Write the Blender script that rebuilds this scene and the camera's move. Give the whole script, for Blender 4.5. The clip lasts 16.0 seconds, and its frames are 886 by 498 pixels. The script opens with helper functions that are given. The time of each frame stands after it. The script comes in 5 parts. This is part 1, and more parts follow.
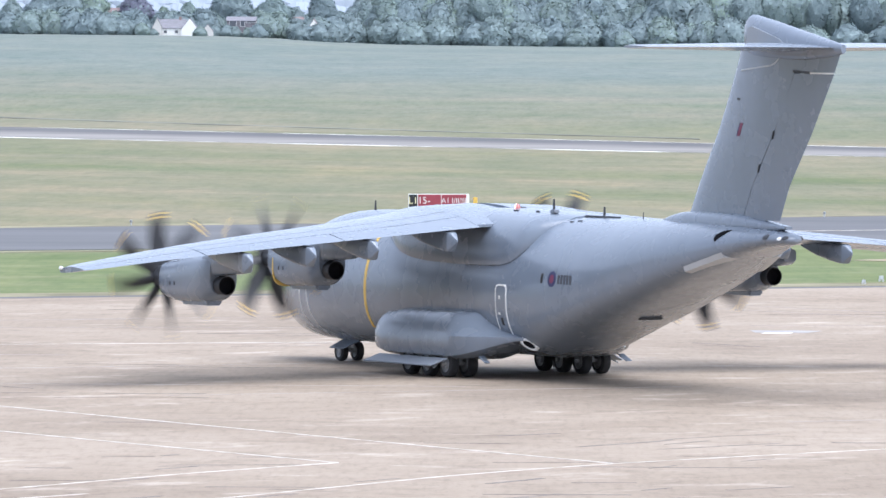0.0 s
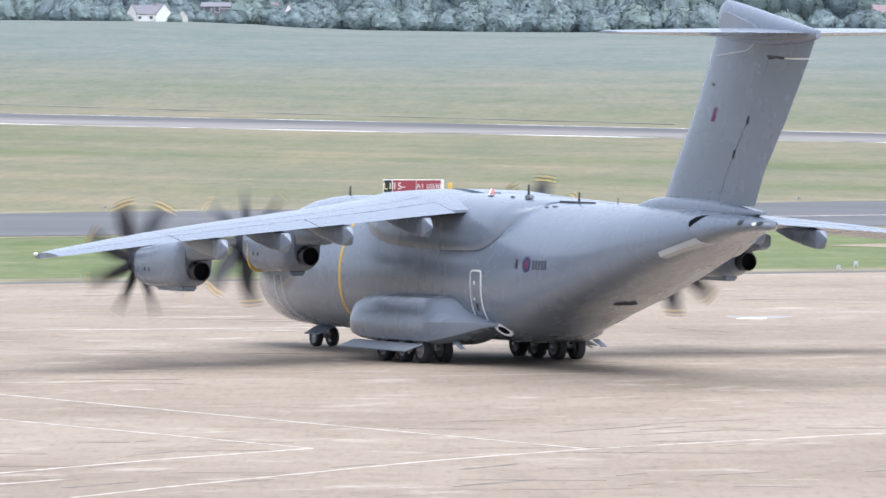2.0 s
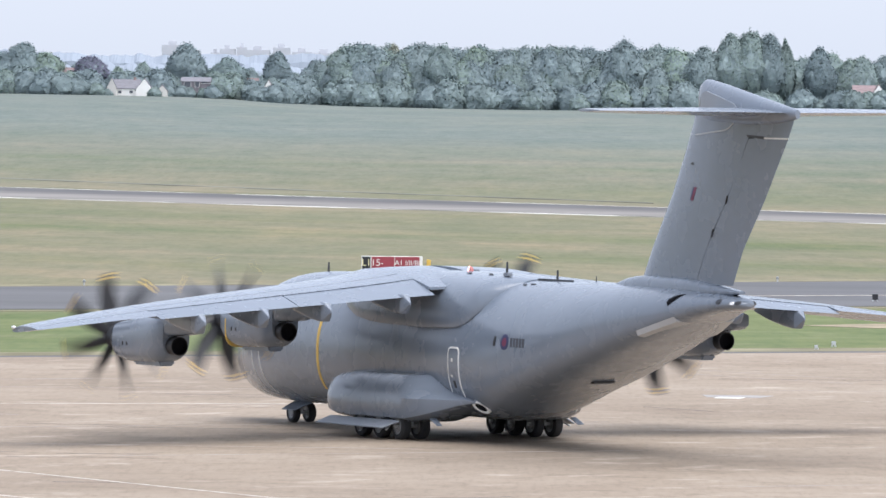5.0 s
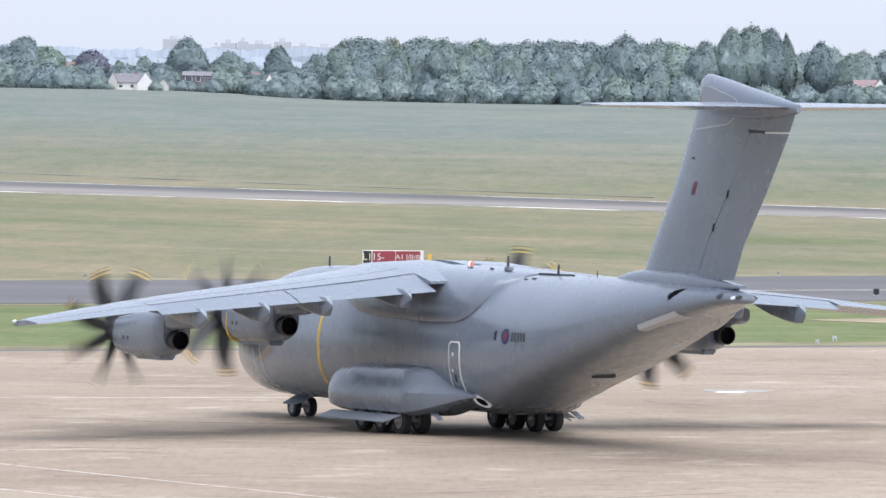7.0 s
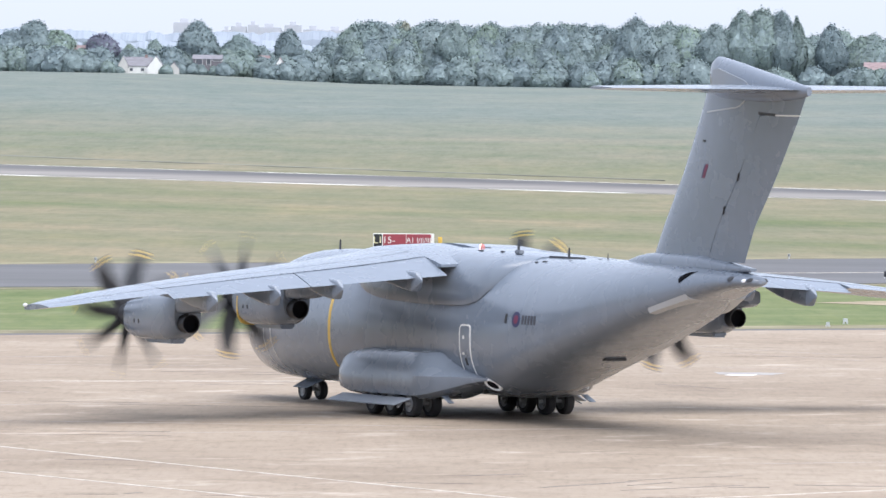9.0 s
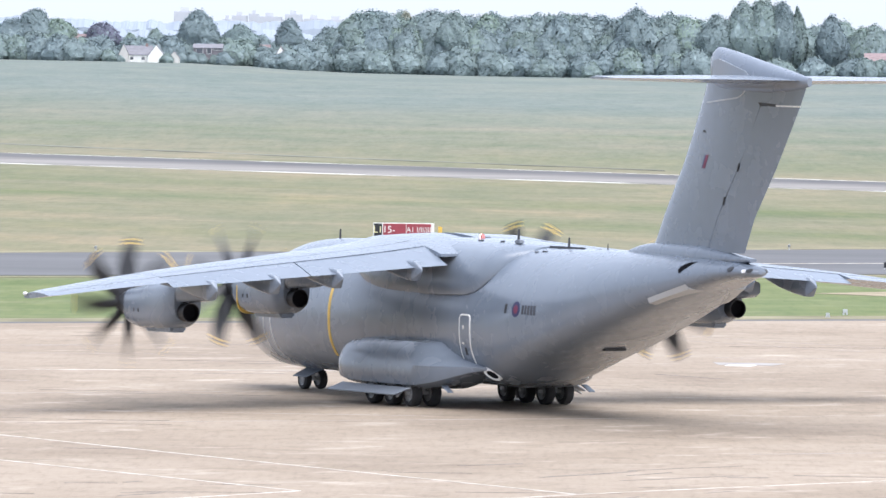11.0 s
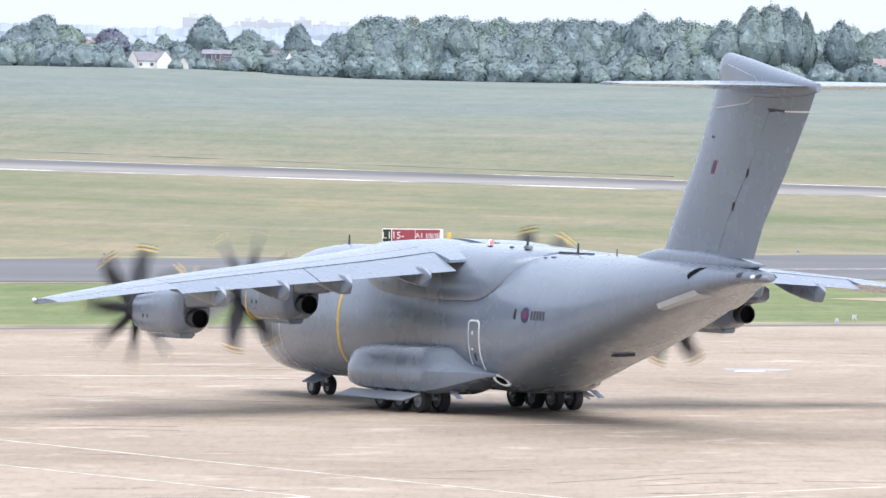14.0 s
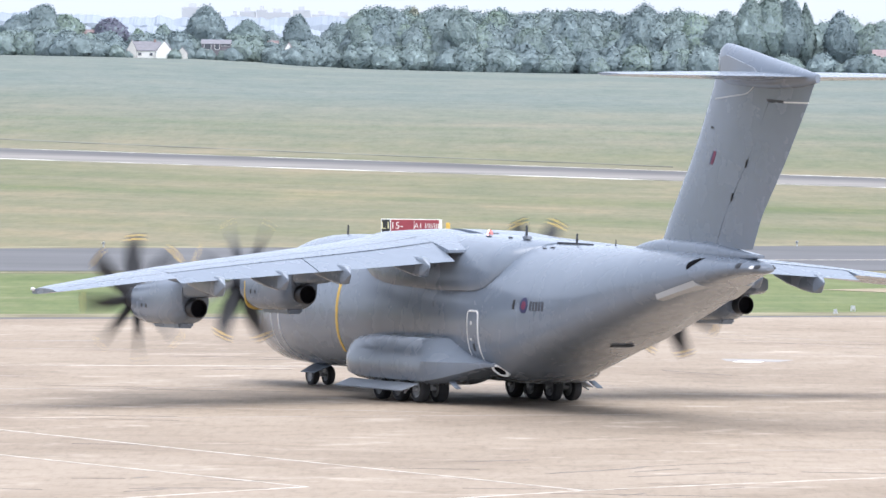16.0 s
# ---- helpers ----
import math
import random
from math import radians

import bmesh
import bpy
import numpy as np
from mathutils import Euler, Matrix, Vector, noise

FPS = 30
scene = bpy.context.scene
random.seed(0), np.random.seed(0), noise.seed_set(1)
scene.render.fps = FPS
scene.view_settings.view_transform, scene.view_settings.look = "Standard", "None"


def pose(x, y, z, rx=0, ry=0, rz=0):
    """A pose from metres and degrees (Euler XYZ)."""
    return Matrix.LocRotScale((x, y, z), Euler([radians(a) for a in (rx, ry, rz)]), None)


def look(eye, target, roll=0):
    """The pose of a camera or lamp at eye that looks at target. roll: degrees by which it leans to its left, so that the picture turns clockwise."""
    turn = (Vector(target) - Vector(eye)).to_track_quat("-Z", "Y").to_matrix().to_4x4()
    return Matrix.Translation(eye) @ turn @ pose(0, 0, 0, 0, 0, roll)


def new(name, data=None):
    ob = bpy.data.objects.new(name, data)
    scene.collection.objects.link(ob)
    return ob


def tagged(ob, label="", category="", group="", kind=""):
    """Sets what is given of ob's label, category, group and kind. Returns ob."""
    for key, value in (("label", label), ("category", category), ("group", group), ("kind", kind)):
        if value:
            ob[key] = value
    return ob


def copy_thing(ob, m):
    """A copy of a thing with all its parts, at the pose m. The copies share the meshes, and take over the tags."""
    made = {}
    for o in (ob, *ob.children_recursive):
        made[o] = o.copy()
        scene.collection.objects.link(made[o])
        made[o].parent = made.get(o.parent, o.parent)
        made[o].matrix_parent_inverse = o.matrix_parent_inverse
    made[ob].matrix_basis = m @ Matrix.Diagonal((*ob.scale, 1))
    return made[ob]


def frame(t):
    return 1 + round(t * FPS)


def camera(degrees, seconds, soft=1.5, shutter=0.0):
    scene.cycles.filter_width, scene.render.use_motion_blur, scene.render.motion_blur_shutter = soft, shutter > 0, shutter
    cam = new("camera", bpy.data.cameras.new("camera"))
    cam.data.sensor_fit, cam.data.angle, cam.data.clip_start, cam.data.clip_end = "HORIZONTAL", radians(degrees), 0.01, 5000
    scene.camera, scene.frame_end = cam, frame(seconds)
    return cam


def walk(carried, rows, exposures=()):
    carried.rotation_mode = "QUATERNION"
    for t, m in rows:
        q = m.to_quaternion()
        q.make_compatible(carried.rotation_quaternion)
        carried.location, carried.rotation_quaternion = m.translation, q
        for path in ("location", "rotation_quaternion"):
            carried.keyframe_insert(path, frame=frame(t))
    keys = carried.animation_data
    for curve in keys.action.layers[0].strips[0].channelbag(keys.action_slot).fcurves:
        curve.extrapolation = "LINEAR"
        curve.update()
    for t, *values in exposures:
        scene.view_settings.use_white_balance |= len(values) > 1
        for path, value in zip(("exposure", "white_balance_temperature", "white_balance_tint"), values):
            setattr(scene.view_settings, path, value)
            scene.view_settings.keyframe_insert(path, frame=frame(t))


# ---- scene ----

EXPOSURES = ((0.0, 0.41, 5700), (1.0, 0.40, 5720), (2.0, 0.35, 5850), (3.0, 0.34, 5900), (3.5, 0.32, 6000), (4.0, 0.05, 6100), (4.5, 0.05, 6100), (5.0, 0.16, 6100), (7.5, 0.19, 6080), (8.0, 0.21, 6050), (9.0, 0.32, 6050), (10.0, 0.46, 6020), (12.5, 0.48, 6020), (15.0, 0.49, 6020), (16.0, 0.46, 6020))
# Camera: a long lens on a terrace, it only turns. Rows: seconds, yaw to the right, tilt down, roll.
EYE_HEIGHT = 14.165
cam = camera(6.7466, 16.0, soft=1.5, shutter=0.4)
PAN = (
    (0.0, -0.7607, 1.6809, 0.0781),
    (0.5, -0.7472, 1.7085, 0.1863),
    (1.0, -0.7816, 1.7282, 0.1958),
    (1.5, -0.7604, 1.7100, 0.1286),
    (2.0, -0.5685, 1.7905, 0.0368),
    (2.5, -0.2828, 1.6605, 0.1974),
    (3.0, -0.2794, 1.4250, 0.3121),
    (3.5, -0.3509, 1.1203, 0.3494),
    (4.0, -0.3830, 1.0186, 0.4637),
    (4.5, -0.4413, 1.1202, 0.4754),
    (5.0, -0.4057, 1.2035, 0.5193),
    (7.3, -0.4176, 1.2656, 0.5655),
    (7.5, -0.3977, 1.2957, 0.5986),
    (8.0, -0.3427, 1.3296, 0.5179),
    (8.5, -0.3754, 1.3008, 0.6530),
    (9.0, -0.4924, 1.3764, 0.4792),
    (9.5, -0.4623, 1.3908, 0.5842),
    (10.0, -0.4722, 1.4525, 0.6723),
    (12.5, -0.5273, 1.4564, 0.5978),
    (13.0, -0.5231, 1.4406, 0.6840),
    (13.5, -0.5355, 1.3857, 0.6013),
    (14.0, -0.5608, 1.4121, 0.6006),
    (14.5, -0.5417, 1.4104, 0.7578),
    (15.0, -0.4981, 1.4400, 0.6965),
    (15.5, -0.4851, 1.4589, 0.7035),
    (16.0, -0.5510, 1.4864, 0.6912),
)
walk(cam, [(t, pose(0, 0, EYE_HEIGHT, 90 - tilt, 0, -yaw) @ pose(0, 0, 0, 0, 0, roll)) for t, yaw, tilt, roll in PAN],
     [(t, stops, kelvin, 12) for t, stops, kelvin in EXPOSURES])

# World: bright hazy overcast, high soft sun.
SUN_ELEVATION, SUN_AZIMUTH = 64.0, 136.0
world = bpy.data.worlds.new("hazy_sky")
scene.world = world
world.use_nodes = True
wn, wl = world.node_tree.nodes, world.node_tree.links
sky = wn.new("ShaderNodeTexSky")
sky.sky_type, sky.sun_disc = "NISHITA", False
sky.sun_elevation, sky.sun_rotation = radians(SUN_ELEVATION), radians(SUN_AZIMUTH)
sky.air_density, sky.dust_density, sky.ozone_density = 1.0, 1.6, 1.0
pale = wn.new("ShaderNodeHueSaturation")
pale.inputs["Saturation"].default_value = 0.55
wl.new(sky.outputs["Color"], pale.inputs["Color"])
veil = wn.new("ShaderNodeMix")
veil.data_type = "RGBA"
veil.inputs[0].default_value = 0.6
veil.inputs[7].default_value = (7.35, 7.8, 8.7, 1)
wl.new(pale.outputs["Color"], veil.inputs[6])
wl.new(veil.outputs[2], wn["Background"].inputs["Color"])
wn["Background"].inputs["Strength"].default_value = 0.132
sun = new("sun", bpy.data.lights.new("sun", "SUN"))
sun.data.energy, sun.data.angle, sun.data.color = 4.0, radians(68), (1.0, 0.94, 0.87)
sun.matrix_world = look((0, 0, 0), (-math.sin(radians(SUN_AZIMUTH)) * math.cos(radians(SUN_ELEVATION)),
                                    -math.cos(radians(SUN_AZIMUTH)) * math.cos(radians(SUN_ELEVATION)),
                                    -math.sin(radians(SUN_ELEVATION))))


# ---- materials ----
class Mat:
    """A small builder for node materials in object or world space."""

    def __init__(self, name, color, rough=0.6, metal=0.0, spec=0.5):
        self.m = bpy.data.materials.new(name)
        self.m.use_nodes = True
        self.n, self.l = self.m.node_tree.nodes, self.m.node_tree.links
        self.b = self.n["Principled BSDF"]
        self.b.inputs["Base Color"].default_value = (*color, 1)
        self.b.inputs["Roughness"].default_value = rough
        self.b.inputs["Metallic"].default_value = metal
        self.b.inputs["Specular IOR Level"].default_value = spec
        self.out = None
        self.color = color

    def coord(self, scale=(1, 1, 1), space="Object", turn=0.0):
        tc = self.n.new("ShaderNodeTexCoord")
        rot = self.n.new("ShaderNodeMapping")
        rot.inputs["Rotation"].default_value = (0, 0, radians(turn))
        self.l.new(tc.outputs[space], rot.inputs["Vector"])
        mp = self.n.new("ShaderNodeMapping")
        mp.inputs["Scale"].default_value = scale
        self.l.new(rot.outputs["Vector"], mp.inputs["Vector"])
        return mp.outputs["Vector"]

    def noise(self, scale, detail=4, vec=None, rough=0.55):
        t = self.n.new("ShaderNodeTexNoise")
        t.inputs["Scale"].default_value, t.inputs["Detail"].default_value = scale, detail
        t.inputs["Roughness"].default_value = rough
        if vec:
            self.l.new(vec, t.inputs["Vector"])
        return t.outputs["Fac"]

    def ramp(self, fac, stops):
        r = self.n.new("ShaderNodeValToRGB")
        el = r.color_ramp.elements
        while len(el) < len(stops):
            el.new(0.5)
        for e, (p, c) in zip(el, stops):
            e.position, e.color = p, (*c, 1) if len(c) == 3 else c
        self.l.new(fac, r.inputs["Fac"])
        return r.outputs["Color"]

    def mix(self, a, b, fac, mode="MIX"):
        x = self.n.new("ShaderNodeMix")
        x.data_type, x.blend_type = "RGBA", mode
        for sock, v in ((x.inputs[6], a), (x.inputs[7], b), (x.inputs[0], fac)):
            if isinstance(v, tuple):
                sock.default_value = (*v, 1)
            elif isinstance(v, (int, float)):
                sock.default_value = v
            else:
                self.l.new(v, sock)
        return x.outputs[2]

    def base(self, sock):
        self.l.new(sock, self.b.inputs["Base Color"])
        return self

    def bump(self, fac, strength=0.3, distance=0.02):
        b = self.n.new("ShaderNodeBump")
        b.inputs["Strength"].default_value, b.inputs["Distance"].default_value = strength, distance
        self.l.new(fac, b.inputs["Height"])
        self.l.new(b.outputs["Normal"], self.b.inputs["Normal"])
        return self


def varied(name, color, rough=0.6, big=0.6, fine=12.0, amount=0.18, metal=0.0, scale=(1, 1, 1), space="Object", spec=0.5, turn=0.0):
    """A surface with slow stains and fine grain round one colour."""
    k = Mat(name, color, rough, metal, spec)
    v = k.coord(scale, space, turn)
    lo, hi = tuple(c * (1 - amount) for c in color), tuple(min(1, c * (1 + amount)) for c in color)
    a = k.ramp(k.noise(big, 5, v), ((0.3, lo), (0.7, hi)))
    g = k.noise(fine, 3, v)
    k.base(k.mix(a, k.ramp(g, ((0.25, (1 - amount,) * 3), (0.75, (1, 1, 1)))), 0.5, "MULTIPLY"))
    k.bump(g, 0.12, 0.01)
    return k.m


def weathered_paint():
    """Matt grey paint with rain streaks, faded patches and faint grime."""
    k = Mat("aircraft_grey_paint", (0.25, 0.28, 0.33), 0.36)
    v = k.coord()
    fade = k.ramp(k.noise(0.22, 5, v, 0.6), ((0.32, (0.166, 0.198, 0.246)), (0.68, (0.190, 0.222, 0.272))))
    streak = k.ramp(k.noise(1.0, 6, k.coord((1.6, 1.6, 0.22)), 0.62), ((0.34, (0.86, 0.86, 0.86)), (0.52, (1, 1, 1))))
    grime = k.ramp(k.noise(2.6, 7, v, 0.7), ((0.3, (0.90, 0.89, 0.88)), (0.5, (1, 1, 1))))
    k.base(k.mix(k.mix(fade, streak, 0.28, "MULTIPLY"), grime, 0.14, "MULTIPLY"))
    k.l.new(k.ramp(k.noise(0.9, 5, v), ((0.3, (0.20, 0.20, 0.20)), (0.7, (0.32, 0.32, 0.32)))), k.b.inputs["Roughness"])
    k.b.inputs["Coat Weight"].default_value, k.b.inputs["Coat Roughness"].default_value = 0.45, 0.18
    return k.m


M_GREY = weathered_paint()
M_GREY_PANEL = varied("aircraft_light_grey_panel", (0.27, 0.298, 0.34), 0.3, 0.5, 8.0, 0.06)
M_STRAKE = varied("pale_grey_panel", (0.46, 0.48, 0.50), 0.35, 0.5, 8.0, 0.06)
M_SEAM = Mat("panel_seam", (0.20, 0.22, 0.25), 0.7).m
M_DARK = varied("dark_grey_composite", (0.045, 0.048, 0.055), 0.45, 1.0, 10.0, 0.2)
M_BLADE = varied("propeller_blade_dark", (0.05, 0.052, 0.058), 0.4, 1.0, 10.0, 0.15)
M_YELLOW = varied("yellow_marking_paint", (0.72, 0.48, 0.10), 0.5, 2.0, 20.0, 0.1)
M_TYRE = varied("tyre_rubber", (0.022, 0.022, 0.024), 0.8, 2.0, 30.0, 0.25)
M_RIM = varied("wheel_rim_grey", (0.27, 0.28, 0.29), 0.4, 2.0, 20.0, 0.15)
M_STEEL = varied("gear_steel", (0.55, 0.56, 0.57), 0.35, 2.0, 20.0, 0.12, 0.4)
# Pipe wall darkened so that the shaded mouth looks wider from the camera.
M_BURNT_SHADE = varied("burnt_steel", (0.03, 0.03, 0.034), 0.5, 3.0, 20.0, 0.3, 0.3)
# Near black paints the shade inside openings as well as soot.
M_SOOT_SHADE = Mat("sooty_duct", (0.008, 0.008, 0.010), 0.9, spec=0.05).m
M_WHITE = varied("white_marking_paint", (0.78, 0.78, 0.76), 0.6, 1.0, 9.0, 0.1)
M_RED = varied("red_marking_paint", (0.16, 0.028, 0.07), 0.5, 2.0, 20.0, 0.1)
M_BLUE = varied("blue_marking_paint", (0.03, 0.036, 0.10), 0.5, 2.0, 20.0, 0.1)
M_BLACK = varied("black_marking_paint", (0.02, 0.021, 0.025), 0.5, 2.0, 20.0, 0.15)


# ---- mesh helpers ----
def mesh_object(name, bm, mats, smooth=35):
    me = bpy.data.meshes.new(name)
    bmesh.ops.recalc_face_normals(bm, faces=bm.faces)
    if smooth:
        for f in bm.faces:
            f.smooth = True
    bm.to_mesh(me)
    bm.free()
    for m in (mats if isinstance(mats, (list, tuple)) else [mats]):
        me.materials.append(m)
    if smooth:
        me.set_sharp_from_angle(angle=radians(smooth))
    return new(name, me)


def part(name, bm, mats, parent, label="", smooth=35):
    ob = mesh_object(name, bm, mats, smooth)
    ob.parent = parent
    if label:
        ob["label"] = label
    return ob


def again(ob, parent, m=None):
    """Another object on the same mesh."""
    o = new(ob.name.split(".")[0], ob.data)
    o.parent = parent
    if m is not None:
        o.matrix_basis = m
    if "label" in ob:
        o["label"] = ob["label"]
    return o


def loft(rings, bm=None, caps=True, closed=True, mat=0):
    bm = bm or bmesh.new()
    vs = [[bm.verts.new(p) for p in r] for r in rings]
    n = len(vs[0])
    for a, b in zip(vs, vs[1:]):
        for i in range(n if closed else n - 1):
            j = (i + 1) % n
            f = bm.faces.new((a[i], a[j], b[j], b[i]))
            f.material_index = mat
    if caps:
        bm.faces.new(vs[0]).material_index = mat
        bm.faces.new(vs[-1]).material_index = mat
    return bm


def box(lo, hi, bm=None, bevel=0.0, mat=0):
    bm = bm or bmesh.new()
    vs = [bm.verts.new((x, y, z)) for x in (lo[0], hi[0]) for y in (lo[1], hi[1]) for z in (lo[2], hi[2])]
    fs = [bm.faces.new([vs[i] for i in q]) for q in ((0, 1, 3, 2), (4, 6, 7, 5), (0, 4, 5, 1), (2, 3, 7, 6), (0, 2, 6, 4), (1, 5, 7, 3))]
    for f in fs:
        f.material_index = mat
    if bevel:
        bmesh.ops.bevel(bm, geom=list({e for f in fs for e in f.edges}), offset=bevel, segments=2, affect="EDGES")
    return bm


def turned(profile, axis="x", n=32, centre=(0, 0, 0), bm=None, mat=0, caps=False):
    """A surface of revolution; profile rows are (along, radius)."""
    rings = []
    for a, r in profile:
        ring = []
        for i in range(n):
            c, s = math.cos(2 * math.pi * i / n) * r, math.sin(2 * math.pi * i / n) * r
            p = {"x": (a, c, s), "y": (c, a, s), "z": (c, s, a)}[axis]
            ring.append(tuple(p[k] + centre[k] for k in range(3)))
        rings.append(ring)
    return loft(rings, bm, caps, True, mat)


def smoothstep_rows(keys, x):
    """Values between rows (x, a, b, ...) along a smooth curve."""
    xs = [k[0] for k in keys]
    if x <= xs[0]:
        return keys[0][1:]
    if x >= xs[-1]:
        return keys[-1][1:]
    i = max(j for j in range(len(xs)) if xs[j] <= x)
    i = min(i, len(xs) - 2)
    out = []
    for c in range(1, len(keys[0])):
        def slope(j):
            if j == 0 or j == len(xs) - 1:
                a, b = (0, 1) if j == 0 else (len(xs) - 2, len(xs) - 1)
                return (keys[b][c] - keys[a][c]) / (xs[b] - xs[a])
            d0 = (keys[j][c] - keys[j - 1][c]) / (xs[j] - xs[j - 1])
            d1 = (keys[j + 1][c] - keys[j][c]) / (xs[j + 1] - xs[j])
            return 0 if d0 * d1 <= 0 else 2 * d0 * d1 / (d0 + d1)
        h = xs[i + 1] - xs[i]
        u = (x - xs[i]) / h
        out.append((2 * u**3 - 3 * u**2 + 1) * keys[i][c] + (u**3 - 2 * u**2 + u) * h * slope(i)
                   + (-2 * u**3 + 3 * u**2) * keys[i + 1][c] + (u**3 - u**2) * h * slope(i + 1))
    return tuple(out)


# ---- ground ----
AC_X, AC_Y, AC_TURN = 0.0, 304.614, 119.399


def rise(x, y):
    """The land is level to past the runway, then climbs gently to the woods."""
    d = max(0.0, y - (985 - 1.48 * max(-400, min(200, x))))
    top, = smoothstep_rows(((-400, 13.5), (-150, 12.6), (-100, 11.9), (-50, 9.2), (24, 8.4), (126, 9.1), (400, 12.0)), x)
    return top * 1.035 * (1 - math.exp(-d / 420.0)) * min(1.0, d / 150.0) if d else 0.0


def strip(name, near, far, x0, x1, z, mats, label, category, n=60, thick=0.25):
    """A paved strip between two lines y = a + b x."""
    rings = []
    for i in range(n + 1):
        x = x0 + (x1 - x0) * i / n
        ya, yb = near[0] + near[1] * x, far[0] + far[1] * x
        rings.append([(x, ya, z), (x, yb, z), (x, yb, z - thick), (x, ya, z - thick)])
    ob = mesh_object(name, loft(rings), mats, 0)
    return tagged(ob, label, category, kind="structure")


def grass_material():
    k = Mat("mown_dry_grass", (0.2, 0.22, 0.12), 0.9, spec=0.1)
    v = k.coord((1, 1, 1), "Object")
    streak = k.coord((0.014, 0.04, 1), "Object", 54)
    patch = k.coord((0.006, 0.02, 1), "Object", 50)
    a = k.ramp(k.noise(1.0, 7, streak, 0.62), ((0.30, (0.140, 0.160, 0.080)), (0.46, (0.186, 0.186, 0.117)), (0.56, (0.226, 0.206, 0.142)), (0.70, (0.33, 0.26, 0.18))))
    b = k.ramp(k.noise(1.0, 5, patch), ((0.36, (0.160, 0.180, 0.097)), (0.5, (0.20, 0.196, 0.132)), (0.66, (0.28, 0.236, 0.16))))
    c = k.mix(a, b, 0.42)
    g = k.noise(0.16, 6, v, 0.6)
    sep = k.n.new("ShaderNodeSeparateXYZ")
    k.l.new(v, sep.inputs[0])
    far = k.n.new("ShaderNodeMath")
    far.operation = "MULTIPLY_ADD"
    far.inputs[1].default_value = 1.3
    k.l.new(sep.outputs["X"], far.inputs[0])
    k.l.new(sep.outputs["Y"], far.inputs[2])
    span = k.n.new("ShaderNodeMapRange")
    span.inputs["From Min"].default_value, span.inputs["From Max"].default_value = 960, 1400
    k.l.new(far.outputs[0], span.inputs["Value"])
    # Distance haze painted in: grass turns paler and bluer past the runway.
    hazed_grass = k.ramp(k.noise(1.0, 6, k.coord((0.005, 0.008, 1), "Object", 50), 0.6), ((0.30, (0.160, 0.190, 0.176)), (0.5, (0.180, 0.207, 0.191)), (0.7, (0.212, 0.226, 0.198))))
    c = k.mix(c, hazed_grass, span.outputs["Result"])
    band = k.n.new("ShaderNodeMapRange")
    band.inputs["From Min"].default_value, band.inputs["From Max"].default_value = 760, 1110
    k.l.new(far.outputs[0], band.inputs["Value"])
    verge = k.ramp(band.outputs["Result"], ((0.0, (0, 0, 0)), (0.34, (0.35, 0.35, 0.35)), (0.7, (0.3, 0.3, 0.3)), (1.0, (0, 0, 0))))
    c = k.mix(c, (0.25, 0.225, 0.165), verge)
    lush = k.n.new("ShaderNodeMath")
    lush.operation = "MULTIPLY_ADD"
    lush.inputs[1].default_value = -0.44
    k.l.new(sep.outputs["X"], lush.inputs[0])
    k.l.new(sep.outputs["Y"], lush.inputs[2])
    near = k.n.new("ShaderNodeMapRange")
    near.inputs["From Min"].default_value, near.inputs["From Max"].default_value = 500, 480
    k.l.new(lush.outputs[0], near.inputs["Value"])
    sward = k.ramp(k.noise(0.12, 6, v, 0.65), ((0.3, (0.13, 0.163, 0.07)), (0.55, (0.172, 0.198, 0.095)), (0.75, (0.235, 0.235, 0.14))))
    c = k.mix(c, sward, near.outputs["Result"])
    c = k.mix(c, k.ramp(g, ((0.3, (0.88, 0.88, 0.86)), (0.7, (1, 1, 1)))), 0.7, "MULTIPLY")
    # Tufts, blades and clumps: noise stretched in depth to fit the camera's low view.
    tufts = k.ramp(k.noise(1.0, 6, k.coord((0.34, 0.05, 1)), 0.7), ((0.32, (0.79, 0.84, 0.81)), (0.5, (0.96, 0.97, 0.97)), (0.68, (1.08, 1.04, 1.02))))
    c = k.mix(c, tufts, 0.85, "MULTIPLY")
    blades = k.ramp(k.noise(1.0, 4, k.coord((1.3, 0.16, 1)), 0.7), ((0.33, (0.84, 0.87, 0.84)), (0.5, (1, 1, 1)), (0.67, (1.08, 1.06, 1.04))))
    c = k.mix(c, blades, 0.7, "MULTIPLY")
    clumps = k.ramp(k.noise(1.0, 5, k.coord((0.07, 0.011, 1)), 0.62), ((0.34, (0.82, 0.88, 0.88)), (0.5, (0.95, 0.96, 0.97)), (0.66, (1.03, 1.0, 0.98))))
    k.base(k.mix(c, clumps, 0.8, "MULTIPLY"))
    k.bump(g, 0.2, 0.1)
    return k.m


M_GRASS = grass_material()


def ground():
    xs = np.concatenate([np.linspace(-4000, -600, 12), np.linspace(-500, 500, 61), np.linspace(600, 4000, 12)])
    ys = np.concatenate([np.linspace(-800, 500, 14), np.linspace(560, 3000, 80), np.linspace(3200, 4900, 10)])
    bm = bmesh.new()
    grid = [[bm.verts.new((x, y, rise(max(-700, min(700, x)), y) if y > 0 else 0.0)) for x in xs] for y in ys]
    for a, b in zip(grid, grid[1:]):
        for i in range(len(xs) - 1):
            bm.faces.new((a[i], a[i + 1], b[i + 1], b[i]))
    tagged(mesh_object("ground", bm, M_GRASS), "wide mown airfield grass, green with dry straw streaks, hazed bluish beyond the runway", "grass", kind="structure")


ground()


